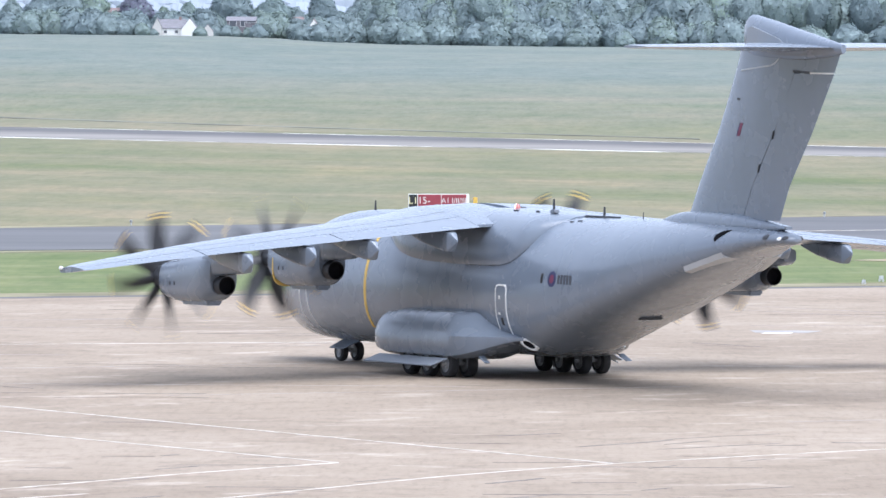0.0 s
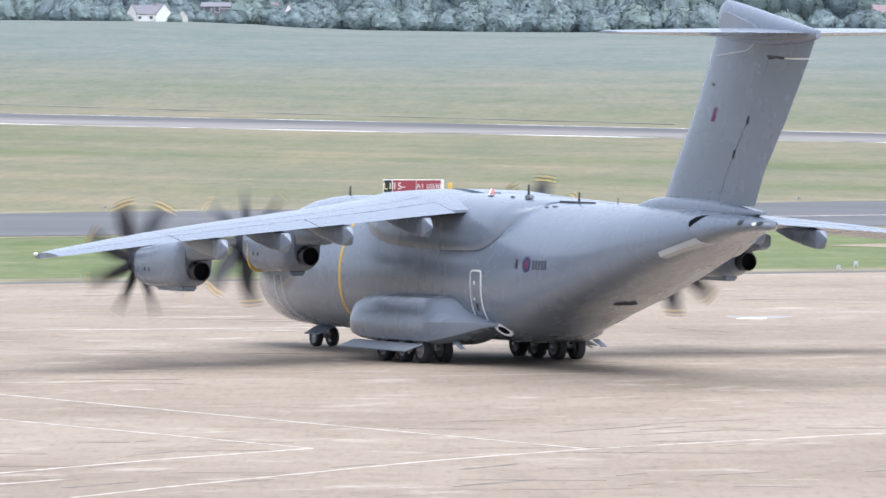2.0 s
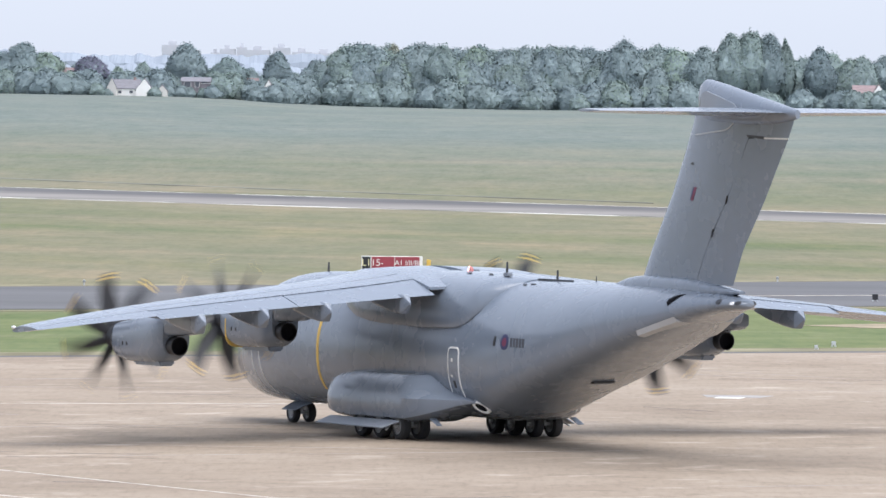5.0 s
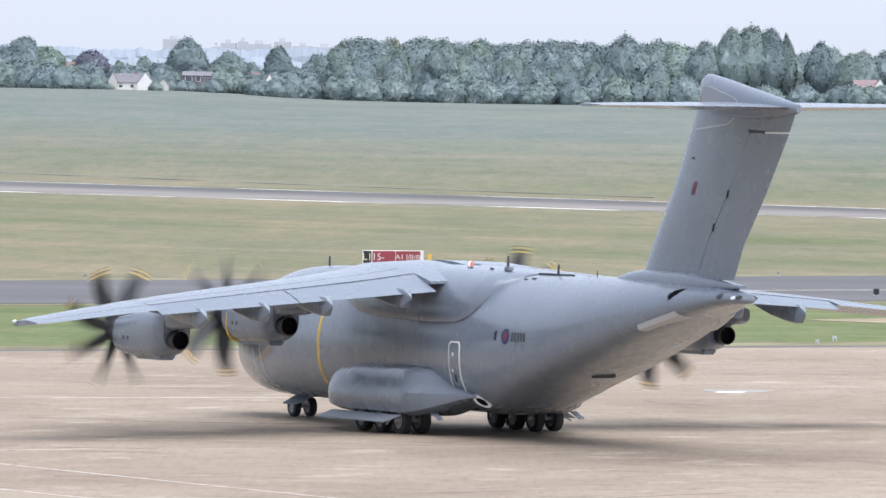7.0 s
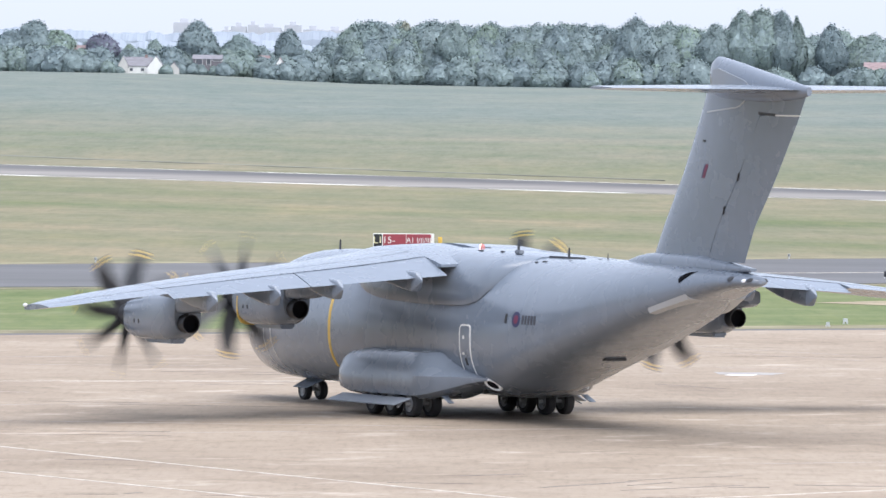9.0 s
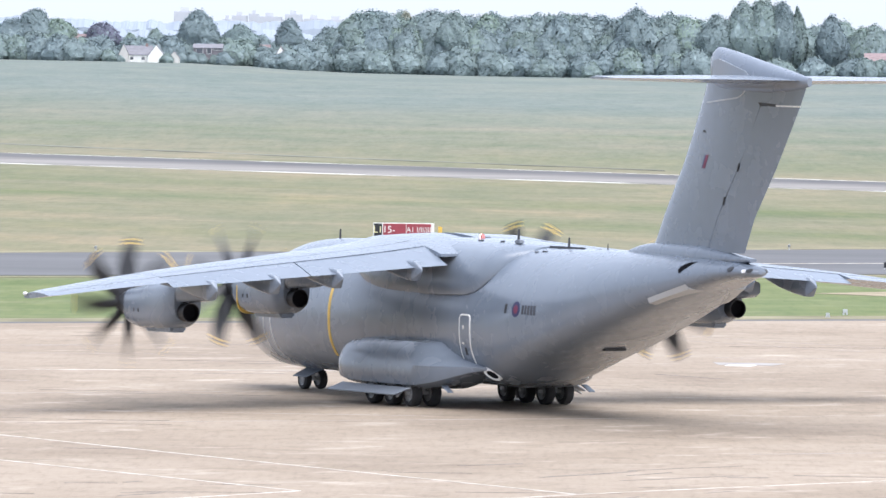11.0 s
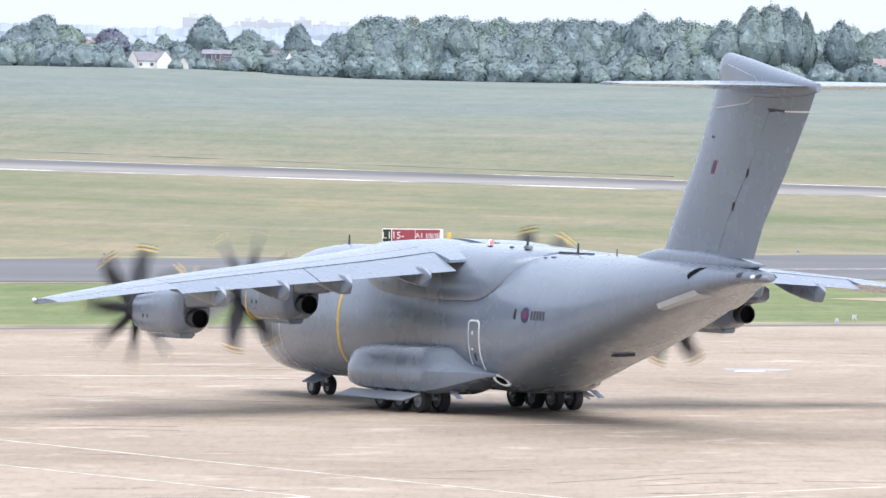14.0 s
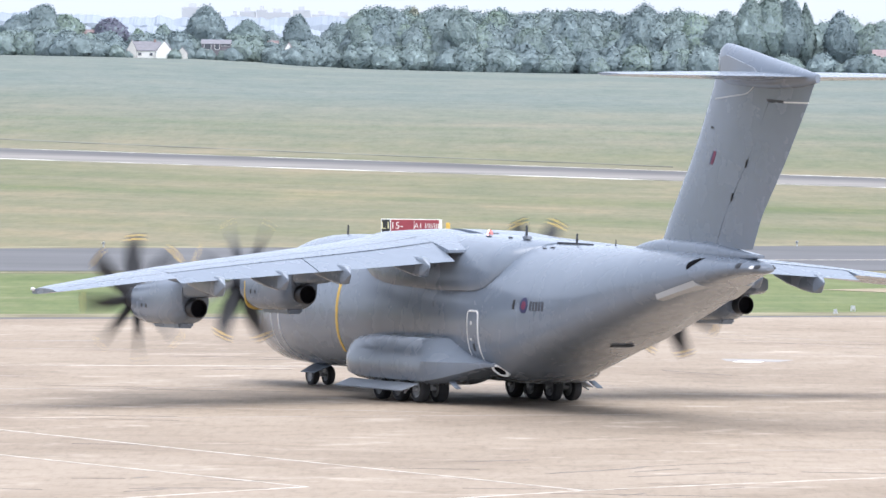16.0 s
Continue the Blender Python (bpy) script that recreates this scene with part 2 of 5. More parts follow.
def concrete_material():
    """Old pale concrete: broad stains, slab-sized tone steps, and mottling a few metres across."""
    k = Mat("apron_concrete", (0.46, 0.41, 0.36), 0.75, spec=0.3)
    v = k.coord((1, 1, 1), "Object", 29)
    broad = k.ramp(k.noise(0.045, 5, v, 0.55), ((0.3, (0.244, 0.195, 0.147)), (0.5, (0.308, 0.252, 0.194)), (0.72, (0.368, 0.308, 0.244))))
    mottle = k.ramp(k.noise(0.42, 8, v, 0.68), ((0.28, (0.62, 0.60, 0.58)), (0.46, (0.93, 0.92, 0.91)), (0.7, (1.0, 1.0, 1.0))))
    bright = k.ramp(k.noise(0.30, 7, k.coord((1, 0.55, 1), "Object", 57), 0.7), ((0.56, (0, 0, 0)), (0.68, (1, 1, 1))))
    slabs = k.n.new("ShaderNodeTexBrick")
    slabs.inputs["Scale"].default_value = 1.0
    slabs.inputs["Brick Width"].default_value, slabs.inputs["Row Height"].default_value = 6.1, 6.1
    slabs.inputs["Mortar Size"].default_value = 0.035
    slabs.offset = 0.0
    slabs.inputs["Color1"].default_value, slabs.inputs["Color2"].default_value = (0.93, 0.92, 0.91, 1), (1, 1, 1, 1)
    slabs.inputs["Mortar"].default_value = (0.72, 0.70, 0.68, 1)
    k.l.new(v, slabs.inputs["Vector"])
    c = k.mix(broad, mottle, 0.85, "MULTIPLY")
    c = k.mix(c, slabs.outputs["Color"], 0.8, "MULTIPLY")
    # Specks stretched in depth to read as grain from the camera.
    grit = k.ramp(k.noise(1.0, 5, k.coord((3.2, 0.45, 1)), 0.75), ((0.34, (0.80, 0.79, 0.78)), (0.48, (0.99, 0.99, 0.99)), (0.66, (1.07, 1.07, 1.06))))
    c = k.mix(c, grit, 0.8, "MULTIPLY")
    half = k.mix((0.0, 0.0, 0.0), bright, 0.5)
    c = k.mix(c, (0.56, 0.49, 0.415), half)
    k.base(c)
    k.bump(k.noise(1.7, 6, v, 0.7), 0.15, 0.02)
    return k.m


M_CONCRETE = concrete_material()
M_ASPHALT = varied("worn_asphalt", (0.132, 0.134, 0.14), 0.85, 0.03, 0.7, 0.16, scale=(1, 3, 1), spec=0.2)
strip("apron", (-300, 0.0), (403.6, 0.416), -420, 420, 0.04, M_CONCRETE, "pale stained concrete apron with worn joints", "apron")
strip("taxiway", (492.0, 0.44), (553.0, 0.60), -420, 420, 0.04, M_ASPHALT, "dark grey asphalt taxiway behind the grass", "taxiway")
def worn_edge():
    """White edge paint, broken into stretches."""
    k = Mat("worn_runway_edge_paint", (0.6, 0.6, 0.58), 0.8, spec=0.2)
    gaps = k.noise(1.0, 4, k.coord((0.05, 0.02, 1)), 0.6)
    k.base(k.ramp(gaps, ((0.36, (0.22, 0.215, 0.19)), (0.45, (0.50, 0.49, 0.47)), (0.54, (0.86, 0.85, 0.82)))))
    return k.m


def runway_material():
    """Grey asphalt, darker and newer along the far half."""
    k = Mat("runway_asphalt", (0.2, 0.2, 0.195), 0.85, spec=0.2)
    v = k.coord()
    sep = k.n.new("ShaderNodeSeparateXYZ")
    k.l.new(v, sep.inputs[0])
    across = k.n.new("ShaderNodeMath")
    across.operation = "MULTIPLY_ADD"
    across.inputs[1].default_value = 1.39
    k.l.new(sep.outputs["X"], across.inputs[0])
    k.l.new(sep.outputs["Y"], across.inputs[2])
    side = k.n.new("ShaderNodeMapRange")
    side.inputs["From Min"].default_value, side.inputs["From Max"].default_value = 905, 935
    k.l.new(across.outputs[0], side.inputs["Value"])
    old = k.ramp(k.noise(1.0, 5, k.coord((0.03, 0.1, 1)), 0.6), ((0.3, (0.18, 0.172, 0.162)), (0.7, (0.28, 0.265, 0.25))))
    newer = k.ramp(k.noise(1.0, 5, k.coord((0.04, 0.1, 1)), 0.6), ((0.3, (0.085, 0.085, 0.088)), (0.7, (0.145, 0.145, 0.145))))
    k.base(k.mix(old, newer, side.outputs["Result"]))
    return k.m


M_RUNWAY = runway_material()
M_PALE = worn_edge()
strip("runway_shoulder", (880.5, -1.29), (961.0, -1.48), -420, 150, 0.03, M_PALE, "pale concrete runway shoulder", "shoulder")
# A dark strip stands in for the curb shadow along the apron edge.
strip("apron_shoulder", (400.0, 0.416), (406.5, 0.416), -420, 420, 0.02, M_ASPHALT, "narrow dark strip painting the curb shadow at the apron edge", "shoulder")
strip("runway", (883.0, -1.29), (957.6, -1.48), -420, 150, 0.05, M_RUNWAY, "grey asphalt runway with white edge lines", "runway")


# ---- the aircraft: x forward, y to port, z up, station s counts metres aft of the nose ----
def P(s, y, z):
    return (22.0 - s, y, z)


aircraft = tagged(new("transport_aircraft"), "grey four-engined turboprop military transport aircraft with a T-tail", "aircraft")
aircraft.matrix_basis = pose(AC_X, AC_Y, 0.04, 0, 0, AC_TURN)

FUSELAGE = (  # station, top, bottom, half width, height of the widest line, fullness of the belly
    (1.1, 2.75, 2.45, 0.15, 2.6, 2.0), (1.35, 3.25, 1.95, 0.75, 2.62, 2.0), (1.8, 3.75, 1.55, 1.2, 2.7, 2.0), (2.6, 4.5, 1.2, 1.7, 2.8, 2.0),
    (3.6, 5.5, 1.0, 2.1, 2.95, 2.1), (5.0, 6.12, 0.93, 2.46, 3.1, 2.2), (6.8, 6.42, 0.9, 2.72, 3.3, 2.3), (9.0, 6.52, 0.9, 2.82, 3.35, 2.4), (15.0, 6.54, 0.9, 2.82, 3.38, 2.6),
    (24.4, 6.56, 0.91, 2.82, 3.4, 2.6), (25.3, 6.56, 1.02, 2.82, 3.42, 2.9), (26.2, 6.56, 1.38, 2.82, 3.5, 3.4), (28.0, 6.58, 2.02, 2.8, 3.8, 3.8), (30.7, 6.61, 2.82, 2.72, 4.3, 4.0),
    (34.2, 6.62, 3.92, 2.36, 5.05, 4.0), (37.0, 6.57, 4.78, 1.83, 5.5, 3.5), (39.0, 6.5, 5.4, 1.33, 5.85, 3.0), (40.4, 6.41, 5.72, 0.92, 6.02, 2.5),
    (41.2, 6.33, 5.82, 0.6, 6.06, 2.0), (41.6, 6.24, 5.88, 0.36, 6.06, 2.0), (41.75, 6.12, 5.98, 0.1, 6.05, 2.0))


def hull_ring(s, n=64, grow=0.0, a0=0.0, a1=2 * math.pi, closed=True):
    top, bot, w, mid, e = smoothstep_rows(FUSELAGE, s)
    out = []
    for i in range(n if closed else n + 1):
        a = a0 + (a1 - a0) * i / n
        c, si = math.cos(a), math.sin(a)
        if si < 0:
            c, si = math.copysign(abs(c) ** (2 / e), c), -abs(si) ** (2 / e)
        h = (top - mid) if si > 0 else (mid - bot)
        out.append(P(s, (w + grow) * c, mid + (h + grow) * si))
    return out


def on_hull(s, z, side=1, out=0.0):
    """The point of the hull's skin at a station and height."""
    top, bot, w, mid, e = smoothstep_rows(FUSELAGE, s)
    h, e = (top - mid, 2.0) if z > mid else (mid - bot, e)
    u = min(1.0, abs(z - mid) / h)
    return Vector(P(s, side * (w * (1 - u**e) ** (1 / e) + out), z))


def fuselage():
    ss = [1.1, 1.17, 1.35, 1.55, 1.8, 2.15, 2.6, 3.1, 3.6, 4.2, 5.0, 5.8, 6.8, 7.8, 9.0] + [9 + i for i in range(1, 18)] + [26.5 + 0.5 * i for i in range(30)] + [41.3, 41.45, 41.6, 41.68, 41.73, 41.75]
    return part("fuselage", loft([hull_ring(s) for s in ss]), M_GREY, aircraft)


body = fuselage()


def superellipse(w, h, n, e=2.4):
    out = []
    for i in range(n):
        a = 2 * math.pi * i / n
        c, s = math.cos(a), math.sin(a)
        out.append((w * math.copysign(abs(c) ** (2 / e), c), h * math.copysign(abs(s) ** (2 / e), s)))
    return out


def wing_fairing():
    rows = ((11.0, 6.56, 6.3, 0.5, 2.0), (12.0, 6.66, 6.0, 1.6, 2.2), (13.5, 6.74, 5.3, 2.42, 3.0), (15.0, 6.79, 4.85, 2.8, 3.6), (17.0, 6.8, 4.66, 2.98, 5.5), (20.5, 6.8, 4.6, 2.98, 5.5), (23.0, 6.77, 4.64, 2.92, 4.5),
            (23.9, 6.74, 4.78, 2.78, 3.6), (24.6, 6.70, 5.2, 2.42, 2.8), (25.1, 6.66, 5.8, 1.75, 2.2), (25.5, 6.61, 6.36, 0.8, 2.0))
    rings = []
    for i in range(57):
        s = 11.0 + 14.5 * i / 56
        top, bot, w, e = smoothstep_rows(rows, s)
        foot = min(w, abs(on_hull(s, bot).y) + 0.07)
        ring = [P(s, foot * y, bot + z * (top - bot if z > 0 else 0.12)) for y, z in superellipse(1.0, 1.0, 64, min(e, 2.9))]
        rings.append(ring)
    return part("wing_root_fairing", loft(rings), M_GREY, aircraft)


wing_fairing()


# wing lines: y -> leading edge station, chord, height of the chord line at the trailing edge, thickness, twist
WING = ((0.0, 13.9, 8.25, 6.2, 0.118, 0.01), (2.9, 14.64, 7.68, 6.15, 0.12, 0.01), (4.0, 15.0, 7.38, 6.08, 0.116, -0.008), (7.0, 15.97, 6.57, 5.85, 0.112, -0.018), (12.7, 17.83, 5.03, 5.42, 0.114, -0.018),
        (16.0, 18.9, 4.13, 5.16, 0.115, -0.024), (20.6, 20.4, 2.9, 4.72, 0.11, -0.05), (21.2, 20.9, 2.2, 4.66, 0.1, -0.05))


def wing_at(y):
    return smoothstep_rows(WING, abs(y))


def airfoil(u, t):
    """Half thickness of the section at u of the chord."""
    return 5 * t * (0.2969 * math.sqrt(u) - 0.126 * u - 0.3516 * u**2 + 0.2843 * u**3 - 0.1036 * u**4)


def wing_point(y, u, face):
    le, ch, z, t, twist = wing_at(y)
    camber = 0.035 * ch * (1 - (2 * u - 0.9) ** 2) * (1 if u < 0.95 else 0.8)
    return P(le + u * ch, y, z + (1 - u) * ch * twist + camber * 0.6 + face * airfoil(u, t) * ch * (0.55 if face > 0 else 0.45) * 2)


def wing_ring(y, u0=0.0, u1=1.0, n=14):
    us = [u0 + (u1 - u0) * (1 - math.cos(math.pi * i / n)) / 2 for i in range(n + 1)]
    return [wing_point(y, u, 1) for u in us] + [wing_point(y, u, -1) for u in reversed(us[(1 if u0 == 0 else 0):])]


def wing(side):
    ys = [0.3, 1.5, 2.9, 4, 5.5, 7, 8.5, 10, 11.5, 12.7, 14, 15.0, 15.78]
    bm = loft([wing_ring(side * y, 0, 0.72) for y in ys])
    loft([wing_ring(side * y) for y in (15.8, 17, 18.5, 20, 20.6, 20.95, 21.15)], bm)
    return part("wing", bm, M_GREY, aircraft)


wings = {side: wing(side) for side in (1, -1)}


def flap(side, y0, y1):
    """A flap in its own space, its hinge line's middle at the origin."""
    ym = (y0 + y1) / 2
    o = Vector(wing_point(side * ym, 0.73, 0))
    rings = []
    for i in range(5):
        y = side * (y0 + (y1 - y0) * i / 4)
        ring = wing_ring(y, 0.725, 1.0, 8)
        rings.append([Vector(p) - o for p in ring])
    ob = part("flap", loft(rings), M_GREY, aircraft)
    ob.location = o
    hinge = (Vector(wing_point(side * y1, 0.73, 0)) - Vector(wing_point(side * y0, 0.73, 0))) * side
    return ob, o, hinge.normalized()


flaps = [(*flap(side, y0, y1), side) for side in (1, -1) for y0, y1 in ((3.05, 9.4), (9.45, 15.75))]


# fin, rudder and tailplane
def slab_ring(z, s0, s1, half, n=12, u0=0.0, u1=1.0):
    us = [u0 + (u1 - u0) * (1 - math.cos(math.pi * i / n)) / 2 for i in range(n + 1)]
    up = [P(s0 + u * (s1 - s0), airfoil(u, 0.1) * 10 * half, z) for u in us]
    dn = [P(s0 + u * (s1 - s0), -airfoil(u, 0.1) * 10 * half, z) for u in reversed(us)]
    return up + dn


FIN = ((6.35, 33.45, 40.35, 0.46), (8.1, 34.5, 41.25, 0.44), (10.1, 35.9, 42.85, 0.42), (12.3, 37.15, 44.4, 0.40), (13.3, 37.65, 45.0, 0.42))


def fin():
    bm = loft([slab_ring(z, *smoothstep_rows(FIN, z), u0=0.0, u1=0.63) for z in (6.2, 7, 8.1, 9, 10.1, 11.2, 12.3, 13.0, 13.4)])
    loft([slab_ring(z, *smoothstep_rows(FIN, z), u0=0.62, u1=1.0) for z in (12.47, 12.8, 13.3)], bm)
    part("fin", bm, M_GREY, aircraft)
    bm = loft([slab_ring(z, *smoothstep_rows(FIN, z), u0=0.633, u1=1.0) for z in (6.75, 8.1, 10.1, 12.3, 12.42)])
    part("rudder", bm, M_GREY, aircraft)
    rings = []
    for i in range(29):
        s = 38.0 + (45.15 - 38.0) * i / 28
        top, bot, w = smoothstep_rows(((38.0, 14.0, 13.6, 0.08), (38.15, 14.42, 13.3, 0.22), (38.55, 14.68, 13.1, 0.33), (39.3, 14.58, 13.0, 0.44), (42, 14.1, 12.92, 0.44), (44, 13.74, 13.02, 0.3), (45.2, 13.52, 13.2, 0.1)), s)
        rings.append([P(s, y, (top + bot) / 2 + z) for y, z in superellipse(w, (top - bot) / 2, 28, 2.2)])
    part("tail_bullet", loft(rings), M_GREY, aircraft)
    rings = []
    for i in range(15):
        s = 31.4 + 9.8 * i / 14
        h, w = smoothstep_rows(((31.4, 0.02, 0.1), (33.0, 0.38, 0.42), (34.2, 0.5, 0.55), (37.5, 0.46, 0.55), (39.0, 0.3, 0.45), (41.2, 0.06, 0.15)), s)
        rings.append([P(s, y, 6.5 + z) for y, z in superellipse(w, h, 24, 3)])
    part("fin_root_fairing", loft(rings), M_GREY, aircraft)
    for side in (1, -1):
        rings, tails = [], []
        for y, s0, s1, z, h in ((0.2, 39.6, 44.75, 13.42, 0.36), (3, 40.9, 45.05, 13.44, 0.3), (6, 42.25, 45.4, 13.45, 0.22), (8.6, 43.5, 45.7, 13.46, 0.15), (8.9, 43.9, 45.7, 13.46, 0.09)):
            us = [(1 - math.cos(math.pi * i / 12)) / 2 for i in range(13)]
            rings.append([P(s0 + u * (s1 - s0), side * y, z + airfoil(u, 0.1) * 10 * h) for u in us] + [P(s0 + u * (s1 - s0), side * y, z - airfoil(u, 0.1) * 10 * h) for u in reversed(us)])
        part("tailplane", loft(rings), M_GREY, aircraft)


fin()

# engines: side, lateral, hub station and height
HUB_RISE = {True: 0.18, False: 0.40}  # hub above the nacelle axis, outer and inner
ENGINES = [(side, y, s, z) for side in (1, -1) for y, s, z in ((6.9, 11.45, 4.30), (12.7, 13.08, 3.82))]


def nacelle(side, y, s0, z0):
    """Cowling with a flat belly, an upper tail fairing under the wing and a round exhaust pipe between."""
    rows = ((0.8, 0.60, 0.60, 0.60), (1.0, 0.70, 0.72, 0.72), (2.0, 0.95, 0.76, 0.78), (3.4, 1.15, 0.74, 0.8), (4.5, 1.2, 0.70, 0.78), (5.1, 1.2, 0.52, 0.7), (5.35, 1.2, 0.38, 0.6))
    rings = []
    for i in range(26):
        d = 0.8 + 4.55 * i / 25
        up, dn, w = smoothstep_rows(rows, d)
        lift = HUB_RISE[y > 9] * max(0.0, 1 - (d - 0.8) / 1.6) ** 2
        rings.append([P(s0 + d, side * y + a, z0 + lift + (up - dn) / 2 + b) for a, b in superellipse(w, (up + dn) / 2, 36, 3.2)])
    ob = part("nacelle", loft(rings), M_GREY, aircraft)
    rings = []
    for i in range(12):
        d = 4.6 + 2.7 * i / 11
        up, dn, w = smoothstep_rows(((4.6, 1.25, -0.3, 0.62), (6.2, 1.25, -0.42, 0.5), (7.05, 1.2, -0.5, 0.36), (7.3, 1.15, -0.62, 0.3)), d)
        rings.append([P(s0 + d, side * y + a, z0 + (up - dn) / 2 + b) for a, b in superellipse(w, (up + dn) / 2, 24, 4)])
    part("tail_fairing", loft(rings), M_GREY, ob)
    # A black disc near the mouth paints the shade of a deep bore.
    pipe = turned(((-4.9, 0.37), (-5.65, 0.38), (-5.86, 0.385), (-5.86, 0.345), (-5.7, 0.335), (-5.6, 0.33), (-5.58, 0.001)), "x", 32)
    for i, f in enumerate(pipe.faces):
        f.material_index = 1 if i >= 96 else 0
    for v in pipe.verts:
        v.co += Vector(P(s0, side * y + 0.1 * side, z0 - 0.02))
    part("exhaust_pipe", pipe, [M_BURNT_SHADE, M_SOOT_SHADE], ob, "burnt metal exhaust pipe, sooty inside, with a black disc for its shaded bore")
    # ventral scoop and small side vents
    scoop = box((-2.2, -0.34, -0.86), (-4.6, 0.34, -0.60), bevel=0.08)
    for v in scoop.verts:
        v.co += Vector(P(s0, side * y, z0))
    part("oil_cooler_scoop", scoop, M_GREY, ob)
    for d in (2.1, 2.5):
        b = box((-d - 0.045, -0.015, -0.08), (-d + 0.045, 0.015, 0.07), bevel=0.008)
        for v in b.verts:
            v.co += Vector(P(s0, side * y + side * smoothstep_rows(rows, d)[2], z0))
        part("vent", b, M_BLACK, ob, "dark slot vent")
    if y < 9:
        b = loft([[P(s0 + 1.5 + k, side * y + a, z0 + (smoothstep_rows(rows, 1.5)[0] - smoothstep_rows(rows, 1.5)[1]) / 2 + c) for a, c in superellipse(0.775, 0.835, 36, 3.2)] for k in (0, 0.07)])
        part("stripe", b, M_YELLOW, ob, "thin yellow stripe")
    return ob


for e in ENGINES:
    nacelle(*e)


def propeller(side, y, s0, z0, hand):
    """Eight sabre blades on a spinner; turns about its own x axis."""
    hub = part("propeller", turned(((0.95, 0.02), (0.85, 0.16), (0.6, 0.32), (0.3, 0.43), (0.0, 0.5), (-0.4, 0.54), (-0.85, 0.56), (-0.9, 0.3)), "x", 24), M_DARK, aircraft, "eight-bladed propeller with yellow blade tips")
    hub.location = P(s0, side * y, z0)
    bm = bmesh.new()
    rings, n = [], 10
    rows = ((0.35, 0.18, 0.09, 75, 0.0), (0.7, 0.27, 0.07, 62, 0.02), (1.2, 0.36, 0.05, 50, 0.06), (1.8, 0.37, 0.035, 38, 0.04), (2.3, 0.31, 0.024, 30, -0.08), (2.58, 0.23, 0.018, 27, -0.18), (2.70, 0.09, 0.008, 26, -0.26))
    rs = [0.35, 0.6, 0.9, 1.2, 1.5, 1.8, 2.1, 2.3, 2.40, 2.48, 2.56, 2.64, 2.70]
    for r in rs:
        w, t, tw, off = smoothstep_rows(rows, r)
        ring = []
        for i in range(n):
            a = 2 * math.pi * i / n
            cy, cx = w * math.cos(a) + off, t * math.sin(a)
            b = radians(90 - tw)
            ring.append((cx * math.cos(b) + cy * math.sin(b) * 0.9, -hand * (cy * math.cos(b) - cx * math.sin(b)), r))
        rings.append(ring)
    loft(rings, bm)
    for f in bm.faces:
        if 2.41 < f.calc_center_median().z < 2.47 or 2.57 < f.calc_center_median().z < 2.63:
            f.material_index = 1
    first = part("blade", bm, [M_BLADE, M_YELLOW], hub)
    for k in range(1, 8):
        again(first, hub, pose(0, 0, 0, 45 * k, 0, 0))
    return hub


props = [(propeller(side, y, s, z + HUB_RISE[y > 9], (-1 if y > 9 else 1) * side), side, y, s, z + HUB_RISE[y > 9]) for side, y, s, z in ENGINES]


# landing gear
def wheel_mesh(r, w, bm=None):
    return turned(((-w / 2, r * 0.62), (-w / 2, r * 0.86), (-w * 0.38, r * 0.97), (0, r), (w * 0.38, r * 0.97), (w / 2, r * 0.86), (w / 2, r * 0.62)), "y", 32)


def wheel(parent, s, y, r, w, proto=None):
    if proto:
        ob = again(proto, parent)
        for ch in proto.children:
            again(ch, ob)
    else:
        ob = part("wheel", wheel_mesh(r, w), M_TYRE, parent, "black rubber tyre")
        part("rim", turned(((-w * 0.42, 0.01), (-w * 0.46, r * 0.3), (-w * 0.3, r * 0.4), (-w * 0.36, r * 0.6), (-w * 0.47, r * 0.64), (w * 0.47, r * 0.64), (w * 0.36, r * 0.6), (w * 0.3, r * 0.4), (w * 0.46, r * 0.3), (w * 0.42, 0.01)), "y", 28), M_RIM, ob, "grey wheel rim")
    ob.location = P(s, y, r)
    return ob


main0 = nose0 = None
for side in (1, -1):
    for s in (17.4, 19.0, 20.6):
        for y in (2.66, 3.54):
            w = wheel(aircraft, s, side * y, 0.55, 0.40, main0)
            main0 = main0 or w
for y in (0.38, -0.38):
    w = wheel(aircraft, 5.27, y, 0.42, 0.3, nose0)
    nose0 = nose0 or w


